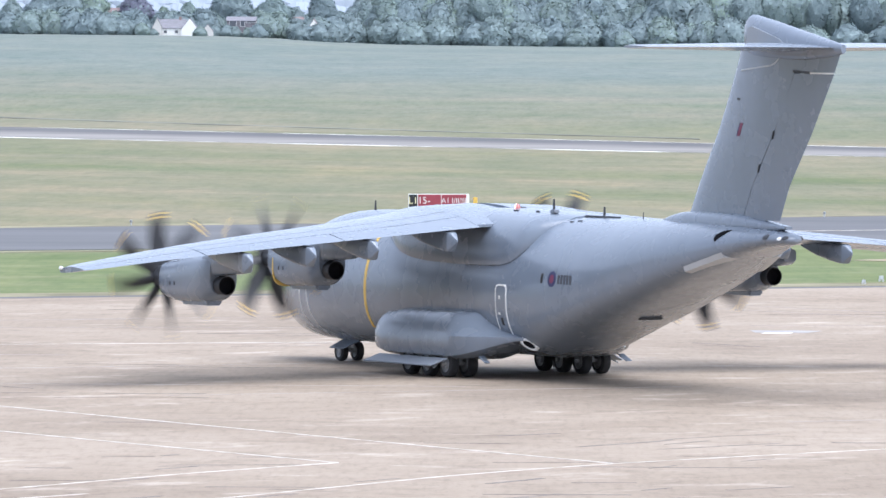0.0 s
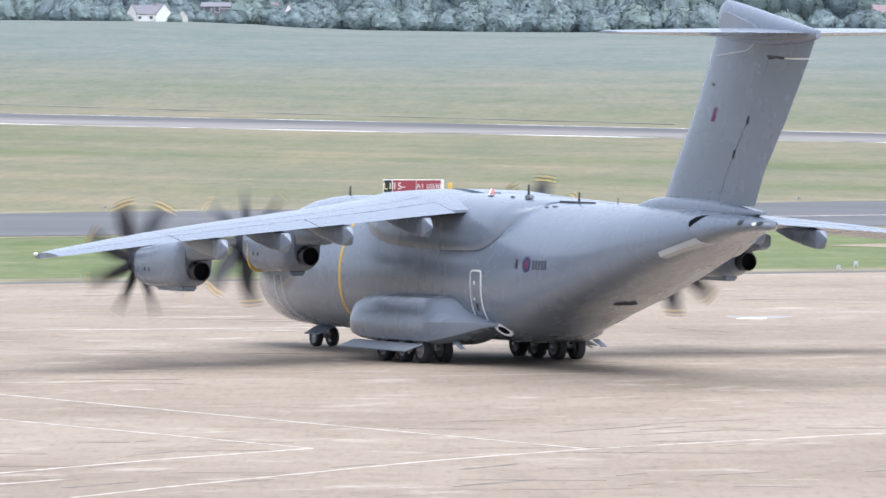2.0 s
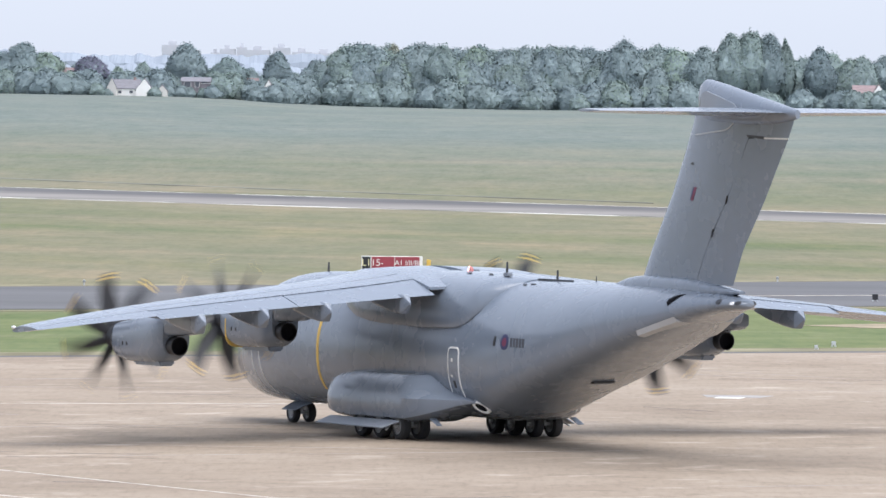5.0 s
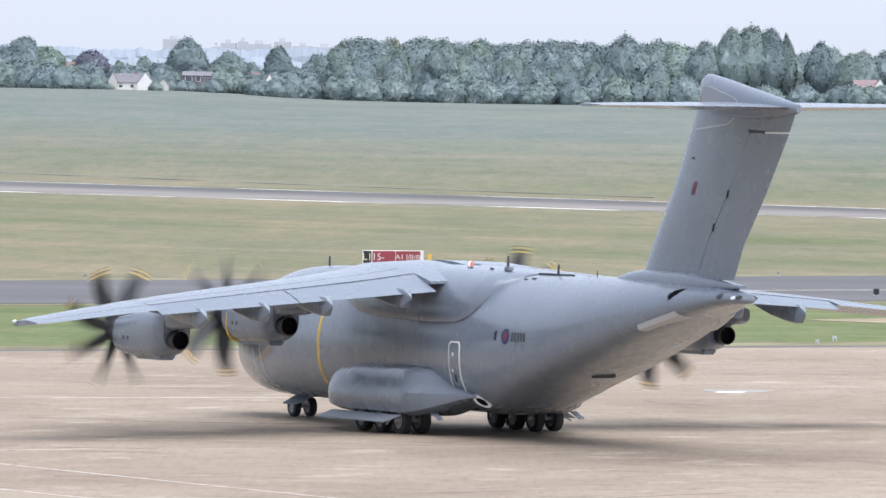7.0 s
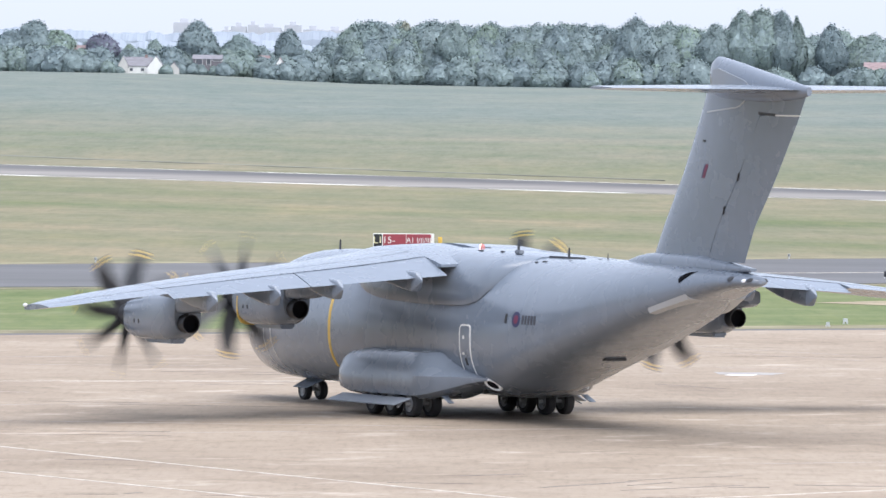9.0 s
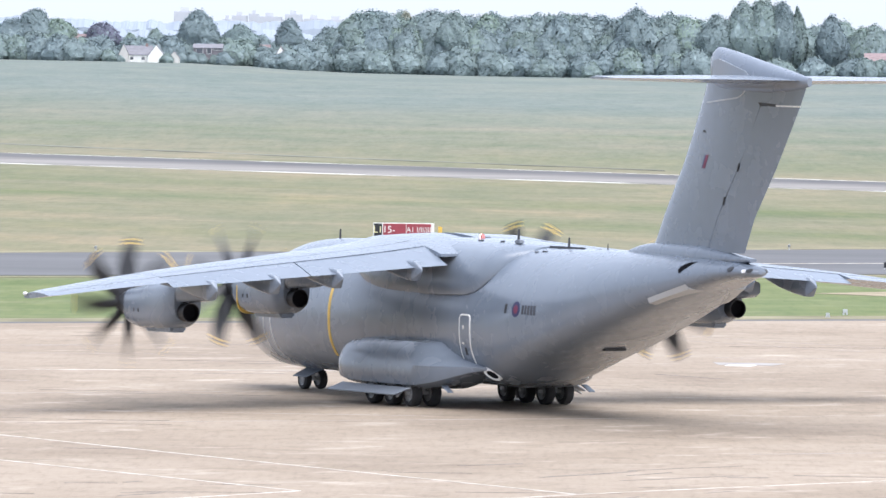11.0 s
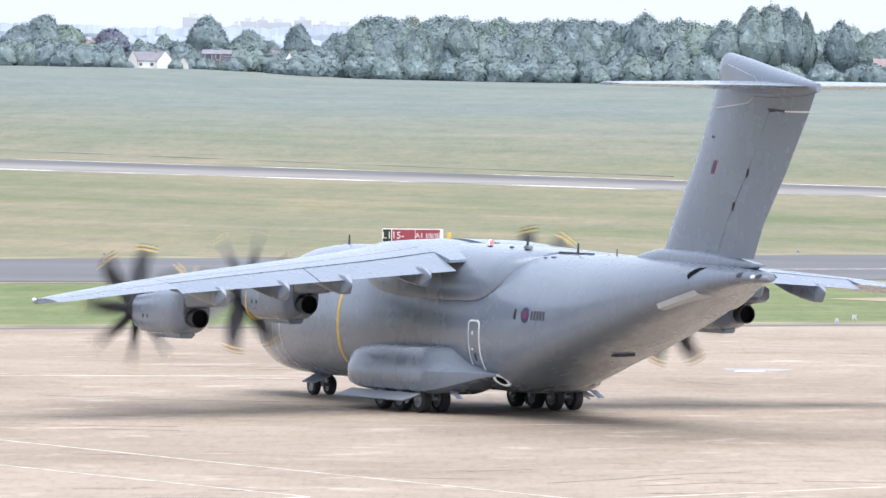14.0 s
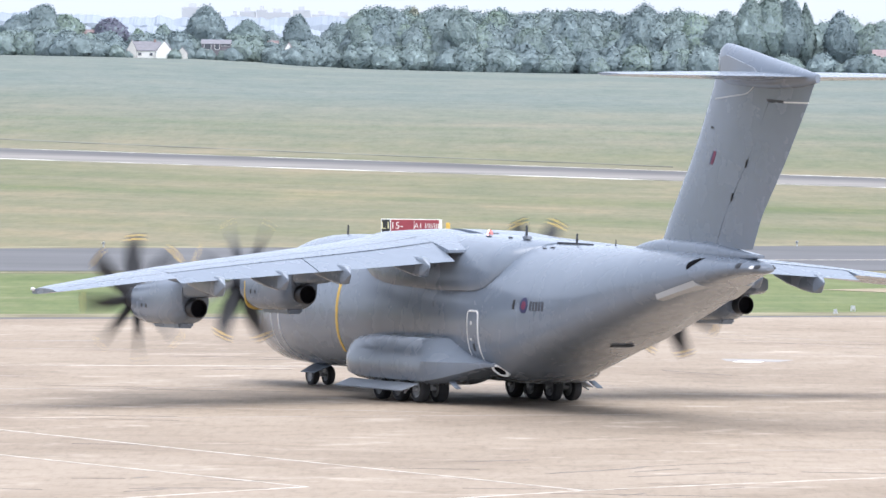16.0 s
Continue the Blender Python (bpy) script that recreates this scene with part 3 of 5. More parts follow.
def sponson(side):
    """Long fairing over the main wheels with a chamfered, wedge-shaped tail."""
    rows = ((13.75, 1.95, 1.5, 2.9, 0.05), (13.95, 2.2, 1.2, 3.3, 0.1), (14.4, 2.42, 0.95, 3.65, 0.15), (15.2, 2.56, 0.8, 3.84, 0.2), (17.0, 2.66, 0.72, 3.92, 0.2), (20.9, 2.68, 0.72, 3.92, 0.15), (21.5, 2.66, 0.76, 3.9, 0.35), (22.4, 2.52, 0.92, 3.74, 0.8),
            (23.4, 2.25, 1.22, 3.3, 1.0), (24.2, 2.0, 1.48, 2.85, 1.0), (24.8, 1.84, 1.6, 2.5, 1.0))
    rings = []
    for i in range(49):
        s = 13.75 + 11.05 * i / 48
        top, bot, yo, ch = smoothstep_rows(rows, s)
        h, w = top - bot, yo - 1.6
        ring = []
        prof = ((0, 0), (0.6, 0), (0.85, 0.02), (0.97, 0.09), (1, 0.25), (1.0, 0.5), (0.995 - 0.42 * ch, 0.72), (0.96 - 0.6 * ch, 0.88), (0.87 - 0.66 * ch, 0.97), (0.7 - 0.58 * ch, 1.0), (0.25 - 0.2 * ch, 1.0), (0, 1.0))
        rings.append([P(s, side * (1.6 + w * a), bot + h * b) for a, b in prof])
    return part("landing_gear_sponson", loft(rings), M_GREY, aircraft, smooth=28)


for side in (1, -1):
    sponson(side)


# ---- details on the aircraft ----
def hull_patch(svals, zvals, side=1, out=0.012):
    """A thin skin plate that follows the hull."""
    bm = bmesh.new()
    a = [[bm.verts.new(on_hull(s, z, side, out)) for z in zvals] for s in svals]
    b = [[bm.verts.new(on_hull(s, z, side, -0.02)) for z in zvals] for s in svals]
    m, n = len(svals), len(zvals)
    for i in range(m - 1):
        for j in range(n - 1):
            bm.faces.new((a[i][j], a[i + 1][j], a[i + 1][j + 1], a[i][j + 1]))
    rim = [(i, 0) for i in range(m)] + [(m - 1, j) for j in range(1, n)] + [(i, n - 1) for i in range(m - 2, -1, -1)] + [(0, j) for j in range(n - 2, 0, -1)]
    for (i, j), (k, l) in zip(rim, rim[1:] + rim[:1]):
        bm.faces.new((a[i][j], a[k][l], b[k][l], b[i][j]))
    return bm


def span(a, b, n):
    return [a + (b - a) * i / n for i in range(n + 1)]


def hull_line(points, width, side=1, out=0.014):
    """A painted line along points (station, height) on the hull."""
    bm = bmesh.new()
    rows = []
    for i, (s, z) in enumerate(points):
        s0, z0 = points[max(0, i - 1)]
        s1, z1 = points[min(len(points) - 1, i + 1)]
        d = Vector((s1 - s0, z1 - z0)).normalized()
        n = Vector((-d.y, d.x)) * width / 2
        rows.append([on_hull(s + k * n.x, z + k * n.y, side, o) for k, o in ((1, out), (-1, out), (-1, -0.02), (1, -0.02))])
    return loft(rows, bm)


def hull_disc(s, z, r0, r1, side, out):
    rows = []
    for i in range(29):
        a = 2 * math.pi * i / 28
        c, si = math.cos(a), math.sin(a)
        rows.append([on_hull(s + r * c, z + r * si, side, o) for r, o in ((r1, -0.02), (r1, out), (r0, out), (r0, -0.02))])
    return loft(rows, caps=False)


def markings():
    for side in (1, -1):
        part("yellow_band", hull_line([(11.95, z) for z in span(1.7, 5.6, 24)], 0.2, side), M_YELLOW, body, "yellow propeller warning band")
        # rear side door with its white outline
        s0, s1, z0, z1 = 23.15, 24.0, 1.72, 3.82
        ring = [(s0, z) for z in span(z0, z1 - 0.15, 8)] + [(s0 + 0.05, z1 - 0.05), (s0 + 0.15, z1), (s1 - 0.15, z1), (s1 - 0.05, z1 - 0.05)] + [(s1, z) for z in span(z1 - 0.15, z0 - 0.12, 8)] + [(s0, z0)]
        door = part("side_door", hull_patch(span(s0 + 0.04, s1 - 0.04, 2), span(z0 + 0.06, z1 - 0.06, 8), side, 0.02), M_GREY, body)
        part("door_outline", hull_line(ring, 0.07, side, 0.024), M_WHITE, door, "white painted outline")
        part("door_window", hull_patch(span(23.42, 23.54, 1), span(3.25, 3.4, 1), side, 0.03), M_WHITE, door, "small pale porthole")
        part("door_handle", hull_patch(span(23.5, 23.66, 1), span(2.2, 2.5, 1), side, 0.035), M_BLACK, door, "dark recessed handle")
        part("step_window", hull_patch(span(23.35, 23.5, 1), span(2.62, 2.72, 1), side, 0.03), M_WHITE, door)
        part("emergency_window", hull_patch(span(26.74, 26.9, 2), span(4.0, 4.38, 3), side, 0.015), M_BLACK, body, "small black window")
        part("roundel_ring", hull_disc(27.65, 4.18, 0.17, 0.315, side, 0.013), M_BLUE, body, "dark blue roundel ring")
        part("roundel_centre", hull_disc(27.65, 4.18, 0.002, 0.175, side, 0.016), M_RED, body, "red roundel centre")
        for i in range(5):
            s = 28.12 + 0.235 * i
            part("marking_bar", hull_patch(span(s, s + 0.145, 1), span(4.0, 4.36, 2), side, 0.013), M_INK, body, "plain dark marking bar")
        # front crew door outlines
        for s, za, zb in ((5.55, 1.5, 3.5), (6.4, 1.3, 3.4)):
            part("crew_door_outline", hull_line([(s, z) for z in span(za, zb, 10)], 0.06, side), M_WHITE, body, "thin white outline")
        part("rear_window", hull_patch(span(20.1, 20.2, 1), span(3.9, 4.1, 1), side, 0.012), M_SEAM, body)
        part("rear_window", hull_patch(span(8.5, 8.62, 1), span(4.15, 4.32, 1), side, 0.012), M_BLACK, body, "small dark window")
        # strake and intake beside the fin
        st = bmesh.new()
        loft([[on_hull(s, z + 0.29 * (s - 36.4) + dz - 0.2, side, o) for dz, o in ((-0.11, 0.0), (-0.13, 0.20), (-0.07, 0.24), (0.13, 0.0))] for s, z in [(s, 4.98) for s in span(36.4, 38.5, 6)]], st)
        # The paler material paints in the sunlight that the strake's tilt would catch.
        part("strake", st, M_STRAKE, body, "stabilising strake, coloured pale for its sunlit tilt")
        pts = [(38.18, 5.94), (38.04, 6.06), (38.0, 6.18), (38.08, 6.29), (38.26, 6.36), (38.5, 6.38), (38.42, 6.2)]
        bm = bmesh.new()
        loft([[on_hull(s, z, side, 0.05) for s, z in pts], [on_hull(s, z, side, -0.04) for s, z in pts]], bm)
        # A raised near-black plate paints the intake's inner shade.
        part("air_intake", bm, M_SOOT_SHADE, body, "dark curved air intake")
        # outflow scoop: a pale oval rim round a dark opening
        c, n = on_hull(24.85, 1.5, side), Vector((-0.5, 0.75 * side, -0.45)).normalized()
        u = Vector((-0.6, -0.4 * side, -0.45)) * 0.5
        u -= n * u.dot(n)
        v = n.cross(u).normalized() * 0.2
        rings = [[c + n * o + (u * math.cos(2 * math.pi * i / 28) + v * math.sin(2 * math.pi * i / 28)) * r for i in range(28)] for o, r in ((-0.25, 1.15), (0.10, 1.0), (0.12, 0.94), (0.12, 0.70), (0.09, 0.66), (0.04, 0.6))]
        part("outflow_scoop", loft(rings[:5], caps=False), M_WHITE, body, "pale oval scoop rim")
        # The opening is closed with near black in place of shaded depth.
        part("scoop_hole", loft(rings[4:], caps=True), M_SOOT_SHADE, body, "dark scoop opening")
    part("slot_vent", box(P(30.3, -0.8, 2.60), P(30.0, 0.2, 2.74), bevel=0.03), M_BLACK, body, "dark slot under the cargo ramp")
    # tail cone lights
    for s, z, r, m, lab in ((40.75, 6.15, 0.13, M_DARK, "dark round sensor"), (41.35, 6.1, 0.09, M_LENS, "white tail light"), (41.55, 6.12, 0.1, M_DARK, "dark round sensor")):
        for side in (1, -1):
            part("tail_light" if m is M_LENS else "sensor", hull_disc(s, z, 0.002, r * 0.8, side, 0.04), m, body, lab)


M_INK = varied("dark_lettering_paint", (0.05, 0.055, 0.07), 0.5, 2.0, 20.0, 0.15)
M_LENS = Mat("clear_lamp_lens", (0.85, 0.86, 0.88), 0.15).m
M_GLOW = Mat("red_beacon_glow", (0.9, 0.25, 0.2), 0.3).m
M_GLOW.node_tree.nodes["Principled BSDF"].inputs["Emission Color"].default_value = (1.0, 0.42, 0.36, 1)
M_GLOW.node_tree.nodes["Principled BSDF"].inputs["Emission Strength"].default_value = 6.0
M_REDGLASS = Mat("red_lens", (0.45, 0.16, 0.15), 0.2).m
markings()


def fin_point(s, z, side, out):
    s0, s1, half = smoothstep_rows(FIN, z)
    return Vector(P(s, side * (airfoil((s - s0) / (s1 - s0), 0.1) * 10 * half + out), z))


def fin_plate(corners, side, mat, name, label="", out=0.012):
    bm = bmesh.new()
    a = [bm.verts.new(fin_point(s, z, side, out)) for s, z in corners]
    b = [bm.verts.new(fin_point(s, z, side, -0.03)) for s, z in corners]
    bm.faces.new(a)
    for i in range(len(a)):
        j = (i + 1) % len(a)
        bm.faces.new((a[i], a[j], b[j], b[i]))
    part(name, bm, mat, aircraft, label, 0)


for side in (1, -1):
    fin_plate(((37.68, 9.98), (37.86, 9.98), (38.12, 10.5), (37.94, 10.5)), side, M_RED, "fin_flash", "small red and blue fin flash")
    fin_plate(((37.60, 9.98), (37.68, 9.98), (37.94, 10.5), (37.86, 10.5)), side, M_BLUE, "fin_flash", "narrow blue bar of the fin flash")
    fin_plate(((37.62, 11.38), (37.85, 11.36), (37.85, 11.44), (37.66, 11.46)), side, M_BLACK, "sensor", "small dark probe")
    for z in (8.75, 10.05):
        s0, s1, half = smoothstep_rows(FIN, z)
        fin_plate(((s0 + 0.625 * (s1 - s0) - 0.02, z - 0.16), (s0 + 0.625 * (s1 - s0) + 0.03, z - 0.16), (s0 + 0.64 * (s1 - s0) + 0.06, z + 0.16), (s0 + 0.64 * (s1 - s0) + 0.0, z + 0.16)), side, M_BLACK, "hinge_fitting", "dark rudder hinge", 0.05)
    fin_plate(((41.75, 12.46), (42.9, 12.40), (42.9, 12.5), (41.7, 12.56)), side, M_BLACK, "rudder_gap", "dark gap above the rudder", 0.02)
    fin_plate(((42.9, 12.41), (44.45, 12.40), (44.45, 12.46), (42.9, 12.47)), side, M_WHITE, "rudder_edge", "pale upper rudder edge", 0.03)
    seal = [(37.9 + 2.3 * i / 8, 12.50 + 0.2 * i / 8) for i in range(9)] + [(40.45, 12.78), (40.7, 12.92), (40.9, 13.1)]
    for (sa, za), (sb, zb) in zip(seal, seal[1:]):
        fin_plate(((sa, za), (sb, zb), (sb, zb + 0.05), (sa, za + 0.05)), side, M_STRAKE, "trim_line", "pale sealing line under the tailplane", 0.02)


for side in (1, -1):
    part("bullet_panel", loft([[P(s, side * (0.36 + o), z) for s, z in ((38.75, 13.55), (38.85, 14.15), (39.2, 14.22), (41.2, 13.75), (41.5, 13.55))] for o in (0.0, 0.115)]), M_GREY_PANEL, aircraft, "lighter access panel on the tail bullet")


def aerial(s, z, h, c, name="blade_aerial"):
    bm = loft([[P(s - c / 2, 0, z - 0.05), P(s, 0.03, z - 0.05), P(s + c / 2, 0, z - 0.05), P(s, -0.03, z - 0.05)],
               [P(s - c * 0.2, 0, z + h), P(s + c * 0.1, 0.018, z + h), P(s + c * 0.45, 0, z + h), P(s + c * 0.1, -0.018, z + h)]])
    part(name, bm, M_DARK, aircraft, "dark blade aerial")


for s, z, h, c in ((7.6, 6.45, 0.42, 0.22), (22.9, 6.72, 0.52, 0.24), (27.0, 6.56, 0.45, 0.22), (30.1, 6.6, 0.25, 0.1), (22.9, 0.75, -0.35, 0.2), (33.0, 6.6, 0.1, 0.3)):
    aerial(s, z, h, c)
for s, y in ((14.8, 0.9), (17.6, 1.4), (19.2, -0.6), (24.4, 0.8)):
    part("roof_fitting", box(P(s + 0.2, y - 0.12, 6.7), P(s - 0.2, y + 0.12, 6.8 + 0.05), bevel=0.03), M_SEAM, aircraft)

for s, y, a, b in ((16.2, 0.8, 0.11, 0.05), (21.6, 1.0, 0.16, 0.05), (23.2, 0.9, 0.10, 0.05), (26.0, 0.9, 0.09, 0.06), (26.5, 0.8, 0.14, 0.06), (28.8, -0.4, 0.09, 0.06)):
    top, bot, w, mid, e = smoothstep_rows(FUSELAGE, s)
    z = mid + (top - mid) * math.sqrt(1 - (y / w) ** 2) if s > 25 else 6.76
    part("roof_fitting", box(P(s + a, y - b, z - 0.1), P(s - a, y + b, z + 0.03), bevel=0.015), M_DARK, aircraft, "small dark roof fitting")
part("roof_rail_aerial", box(P(28.3, -0.035, 6.55), P(25.5, 0.035, 6.645), bevel=0.012), M_DARK, aircraft, "long thin dark strip lying along the roof")

BEACON_AT = P(19.9, 0.0, 6.82)
beacon = part("beacon", turned(((-0.05, 0.13), (0.0, 0.13), (0.04, 0.11), (0.10, 0.10), (0.15, 0.06), (0.17, 0.01)), "z", 20), [M_REDGLASS, M_GLOW], aircraft, "red turning beacon lens")
for p in beacon.data.polygons:
    a = math.degrees(math.atan2(p.center.y, p.center.x))
    p.material_index = 1 if 15 < a < 105 and p.center.z > 0.0 else 0
beacon.location = BEACON_AT


def flap_fairing(side, y):
    """Flat-sided canoe under the wing that ends behind the flap in a blunt chisel."""
    le, ch, zt, t, twist = wing_at(y)
    end = le + ch
    rings = []
    for off, top, bot, w in ((-4.0, -0.02, -0.08, 0.05), (-3.2, 0.0, -0.34, 0.16), (-2.2, -0.02, -0.60, 0.22), (-1.1, -0.05, -0.80, 0.25), (-0.35, -0.08, -0.90, 0.25), (-0.05, -0.10, -0.90, 0.235), (0.10, -0.14, -0.80, 0.17), (0.42, -0.42, -0.52, 0.03)):
        top, bot = zt + top, zt + bot
        rings.append([P(end + off, side * y + a, (top + bot) / 2 + b) for a, b in superellipse(w, (top - bot) / 2, 20, 4.5)])
    part("flap_track_fairing", loft(rings), M_GREY, wings[side], smooth=12)


def flap_cove(side, y0, y1):
    """A dark strip on the wing's rear face paints the shade ahead of the flap."""
    rows = []
    for y in span(y0, y1, 6):
        up, dn = Vector(wing_point(side * y, 0.7205, 1)), Vector(wing_point(side * y, 0.7205, -1))
        back = Vector((-0.012, 0, 0))
        rows.append([up, up + back, dn + back, dn])
    lip = []
    for y in span(y0, y1, 6):
        p, q = Vector(wing_point(side * y, 0.715, 1)), Vector(wing_point(side * y, 0.768, 1))
        lip.append([p + Vector((0, 0, 0.004)), q + Vector((0, 0, 0.008)), q + Vector((0, 0, 0.001)), p - Vector((0, 0, 0.01))])
    part("flap_shroud", loft(lip), M_GREY, wings[side])
    part("flap_cove", loft(rows), M_SEAM, wings[side], "dark strip painting the shade ahead of the flap", 0)


for side in (1, -1):
    for y in (4.4, 8.1, 11.0, 13.9):
        flap_fairing(side, y)
    flap_cove(side, 3.05, 15.75)
    part("root_panel", loft([wing_ring(side * y, 0.70, 0.95, 8) for y in (1.4, 2.2, 2.6, 3.03)]), M_GREY, wings[side])
    le, ch, zt, t, twist = wing_at(21.15)
    part("navigation_light", turned(((-0.1, 0.02), (-0.05, 0.06), (0.06, 0.07), (0.16, 0.05)), "x", 14, (22 - le - 0.25, side * 21.2, zt + 0.03)), M_LENS, wings[side], "clear wing-tip light")
    # spoiler seams on the upper skin
    for y0, y1 in ((3.1, 6.2), (6.25, 9.4), (9.45, 12.6), (12.65, 15.7)):
        bm = bmesh.new()
        rows = []
        for y in span(y0, y1, 4):
            p = Vector(wing_point(side * y, 0.60, 1))
            q = Vector(wing_point(side * y, 0.604, 1))
            rows.append([p + Vector((0, 0, 0.006)), q + Vector((0, 0, 0.006)), q - Vector((0, 0, 0.02)), p - Vector((0, 0, 0.02))])
        part("spoiler_seam", loft(rows, bm), M_SEAM, wings[side])
    # aileron gap
    rows = []
    for y in span(15.85, 20.5, 5):
        p, q = Vector(wing_point(side * y, 0.74, 1)), Vector(wing_point(side * y, 0.75, 1))
        rows.append([p + Vector((0, 0, 0.006)), q + Vector((0, 0, 0.006)), q - Vector((0, 0, 0.02)), p - Vector((0, 0, 0.02))])
    part("aileron_seam", loft(rows), M_SEAM, wings[side])


# gear doors and legs
def plate(corners, thick, name, mat=M_GREY, label=""):
    bm = bmesh.new()
    n = (Vector(corners[1]) - Vector(corners[0])).cross(Vector(corners[-1]) - Vector(corners[0])).normalized() * thick
    loft([[Vector(c) for c in corners], [Vector(c) + n for c in corners]], bm)
    bmesh.ops.bevel(bm, geom=bm.edges[:], offset=thick * 0.25, segments=1, affect="EDGES")
    part(name, bm, mat, aircraft, label)


for side in (1, -1):
    plate([P(15.2, side * 3.86, 0.8), P(21.0, side * 3.86, 0.8), P(20.7, side * 4.5, 0.52), P(15.0, side * 4.5, 0.52)], 0.06, "main_gear_door", M_GREY_PANEL, "open grey main gear door")
    plate([P(20.2, side * 3.9, 0.72), P(20.5, side * 3.9, 0.72), P(20.7, side * 4.3, 0.42), P(20.55, side * 4.3, 0.42)], 0.05, "door_strut", M_STEEL)
    plate([P(22.7, side * 3.1, 0.92), P(22.7, side * 3.4, 0.92), P(23.35, side * 3.42, 0.66), P(23.3, side * 3.15, 0.66)], 0.04, "rear_gear_door", M_GREY)
    plate([P(5.9, side * 0.62, 0.98), P(7.4, side * 0.62, 0.96), P(7.0, side * 1.25, 0.62), P(5.8, side * 1.25, 0.62)], 0.05, "nose_gear_door", M_GREY, "open nose gear door")
    for s in (17.4, 19.0, 20.6):
        part("axle", turned(((-0.75, 0.07), (0.75, 0.07)), "y", 12, P(s, side * 3.1, 0.55), caps=True), M_STEEL, aircraft)
        part("gear_leg", loft([[P(s + a, side * 3.1 + b, 0.5) for a, b in ((-0.1, -0.1), (0.1, -0.1), (0.1, 0.1), (-0.1, 0.1))], [P(s - 0.3 + a, side * 3.0 + b, 1.3) for a, b in ((-0.14, -0.14), (0.14, -0.14), (0.14, 0.14), (-0.14, 0.14))]]), M_STEEL, aircraft)
part("nose_gear_leg", turned(((0.36, 0.08), (0.8, 0.08), (0.82, 0.11), (1.3, 0.11)), "z", 14, P(5.27, 0, 0), caps=True), M_STEEL, aircraft, "pale metal nose gear leg")
part("nose_axle", turned(((-0.5, 0.06), (0.5, 0.06)), "y", 12, P(5.27, 0, 0.42), caps=True), M_STEEL, aircraft)
part("torque_link", box(P(5.62, -0.07, 0.55), P(5.36, 0.07, 0.95), bevel=0.03), M_STEEL, aircraft)
part("steering_lamp", box(P(5.45, -0.3, 0.86), P(5.3, 0.3, 0.96), bevel=0.03), M_LENS, aircraft, "pale landing lamps")

# cockpit glazing
for side in (1, -1):
    for s0, s1, z0, z1 in ((2.9, 3.5, 4.55, 4.9), (3.6, 4.3, 4.75, 5.3), (4.4, 5.1, 4.8, 5.4)):
        part("cockpit_window", hull_patch(span(s0, s1, 3), span(z0, z1, 3), side, 0.012), M_BLACK, body, "dark cockpit window")


# ---- markings on the apron ----
def ground_line(points, width, mat, name, label, category, z=0.052):
    bm = bmesh.new()
    rows = []
    for i, (x, y) in enumerate(points):
        a, b = Vector(points[max(0, i - 1)]), Vector(points[min(len(points) - 1, i + 1)])
        d = (b - a).normalized()
        n = Vector((-d.y, d.x)) * width / 2
        rows.append([(x + n.x, y + n.y, z), (x - n.x, y - n.y, z), (x - n.x, y - n.y, z - 0.02), (x + n.x, y + n.y, z - 0.02)])
    return tagged(mesh_object(name, loft(rows, bm), mat, 0), label, category, kind="structure")


def worn_white():
    k = Mat("worn_white_line_paint", (0.72, 0.70, 0.66), 0.7, spec=0.3)
    g = k.noise(0.9, 6, k.coord(), 0.7)
    k.base(k.ramp(g, ((0.38, (0.38, 0.33, 0.27)), (0.6, (0.60, 0.56, 0.51)))))
    return k.m


M_LINE = worn_white()
for pts in (((-26, 289.4), (-19.4, 278.8), (-7.1, 258.9), (2.4, 243.8)), ((-13, 219), (-10.5, 223.9), (-3.2, 236.6), (-0.5, 240.4), (2.4, 243.9), (6, 247.5), (11.5, 252.6), (20, 260.5)),
            ((-19.5, 263.6), (-16.5, 258.9), (-6.7, 244.05)), ((-6.7, 244.0), (-11.2, 238.1), (-15.1, 231.9), (-19, 226)), ((-19, 220.9), (-16.3, 224.3), (-13.8, 227.5))):
    ground_line(pts, 0.2, M_LINE, "apron_line", "worn white guide line painted on the apron", "line")
ground_line(((-40, 331), (-22.9, 335.1), (-8.9, 338.1), (2, 340)), 0.3, M_LINE, "apron_line", "worn white guide line painted on the apron", "line")
ground_line(((10.3, 349.2), (11.5, 348.9)), 1.3, M_WHITE, "apron_patch", "short bright white paint mark on the apron", "mark")
M_STAIN = varied("dark_concrete_stain", (0.33, 0.315, 0.30), 0.8, 0.4, 2.0, 0.15)
ground_line(((9.8, 350.8), (11.2, 350.9), (12.7, 350.4)), 2.6, M_STAIN, "repair_patch", "grey patched oval of newer concrete", "patch", 0.048)
M_JOINT = varied("grey_slab_joint", (0.37, 0.335, 0.30), 0.8, 0.4, 2.0, 0.15)
M_CRACK = varied("dark_joint_sealant", (0.19, 0.165, 0.145), 0.8, 1.0, 8.0, 0.3)


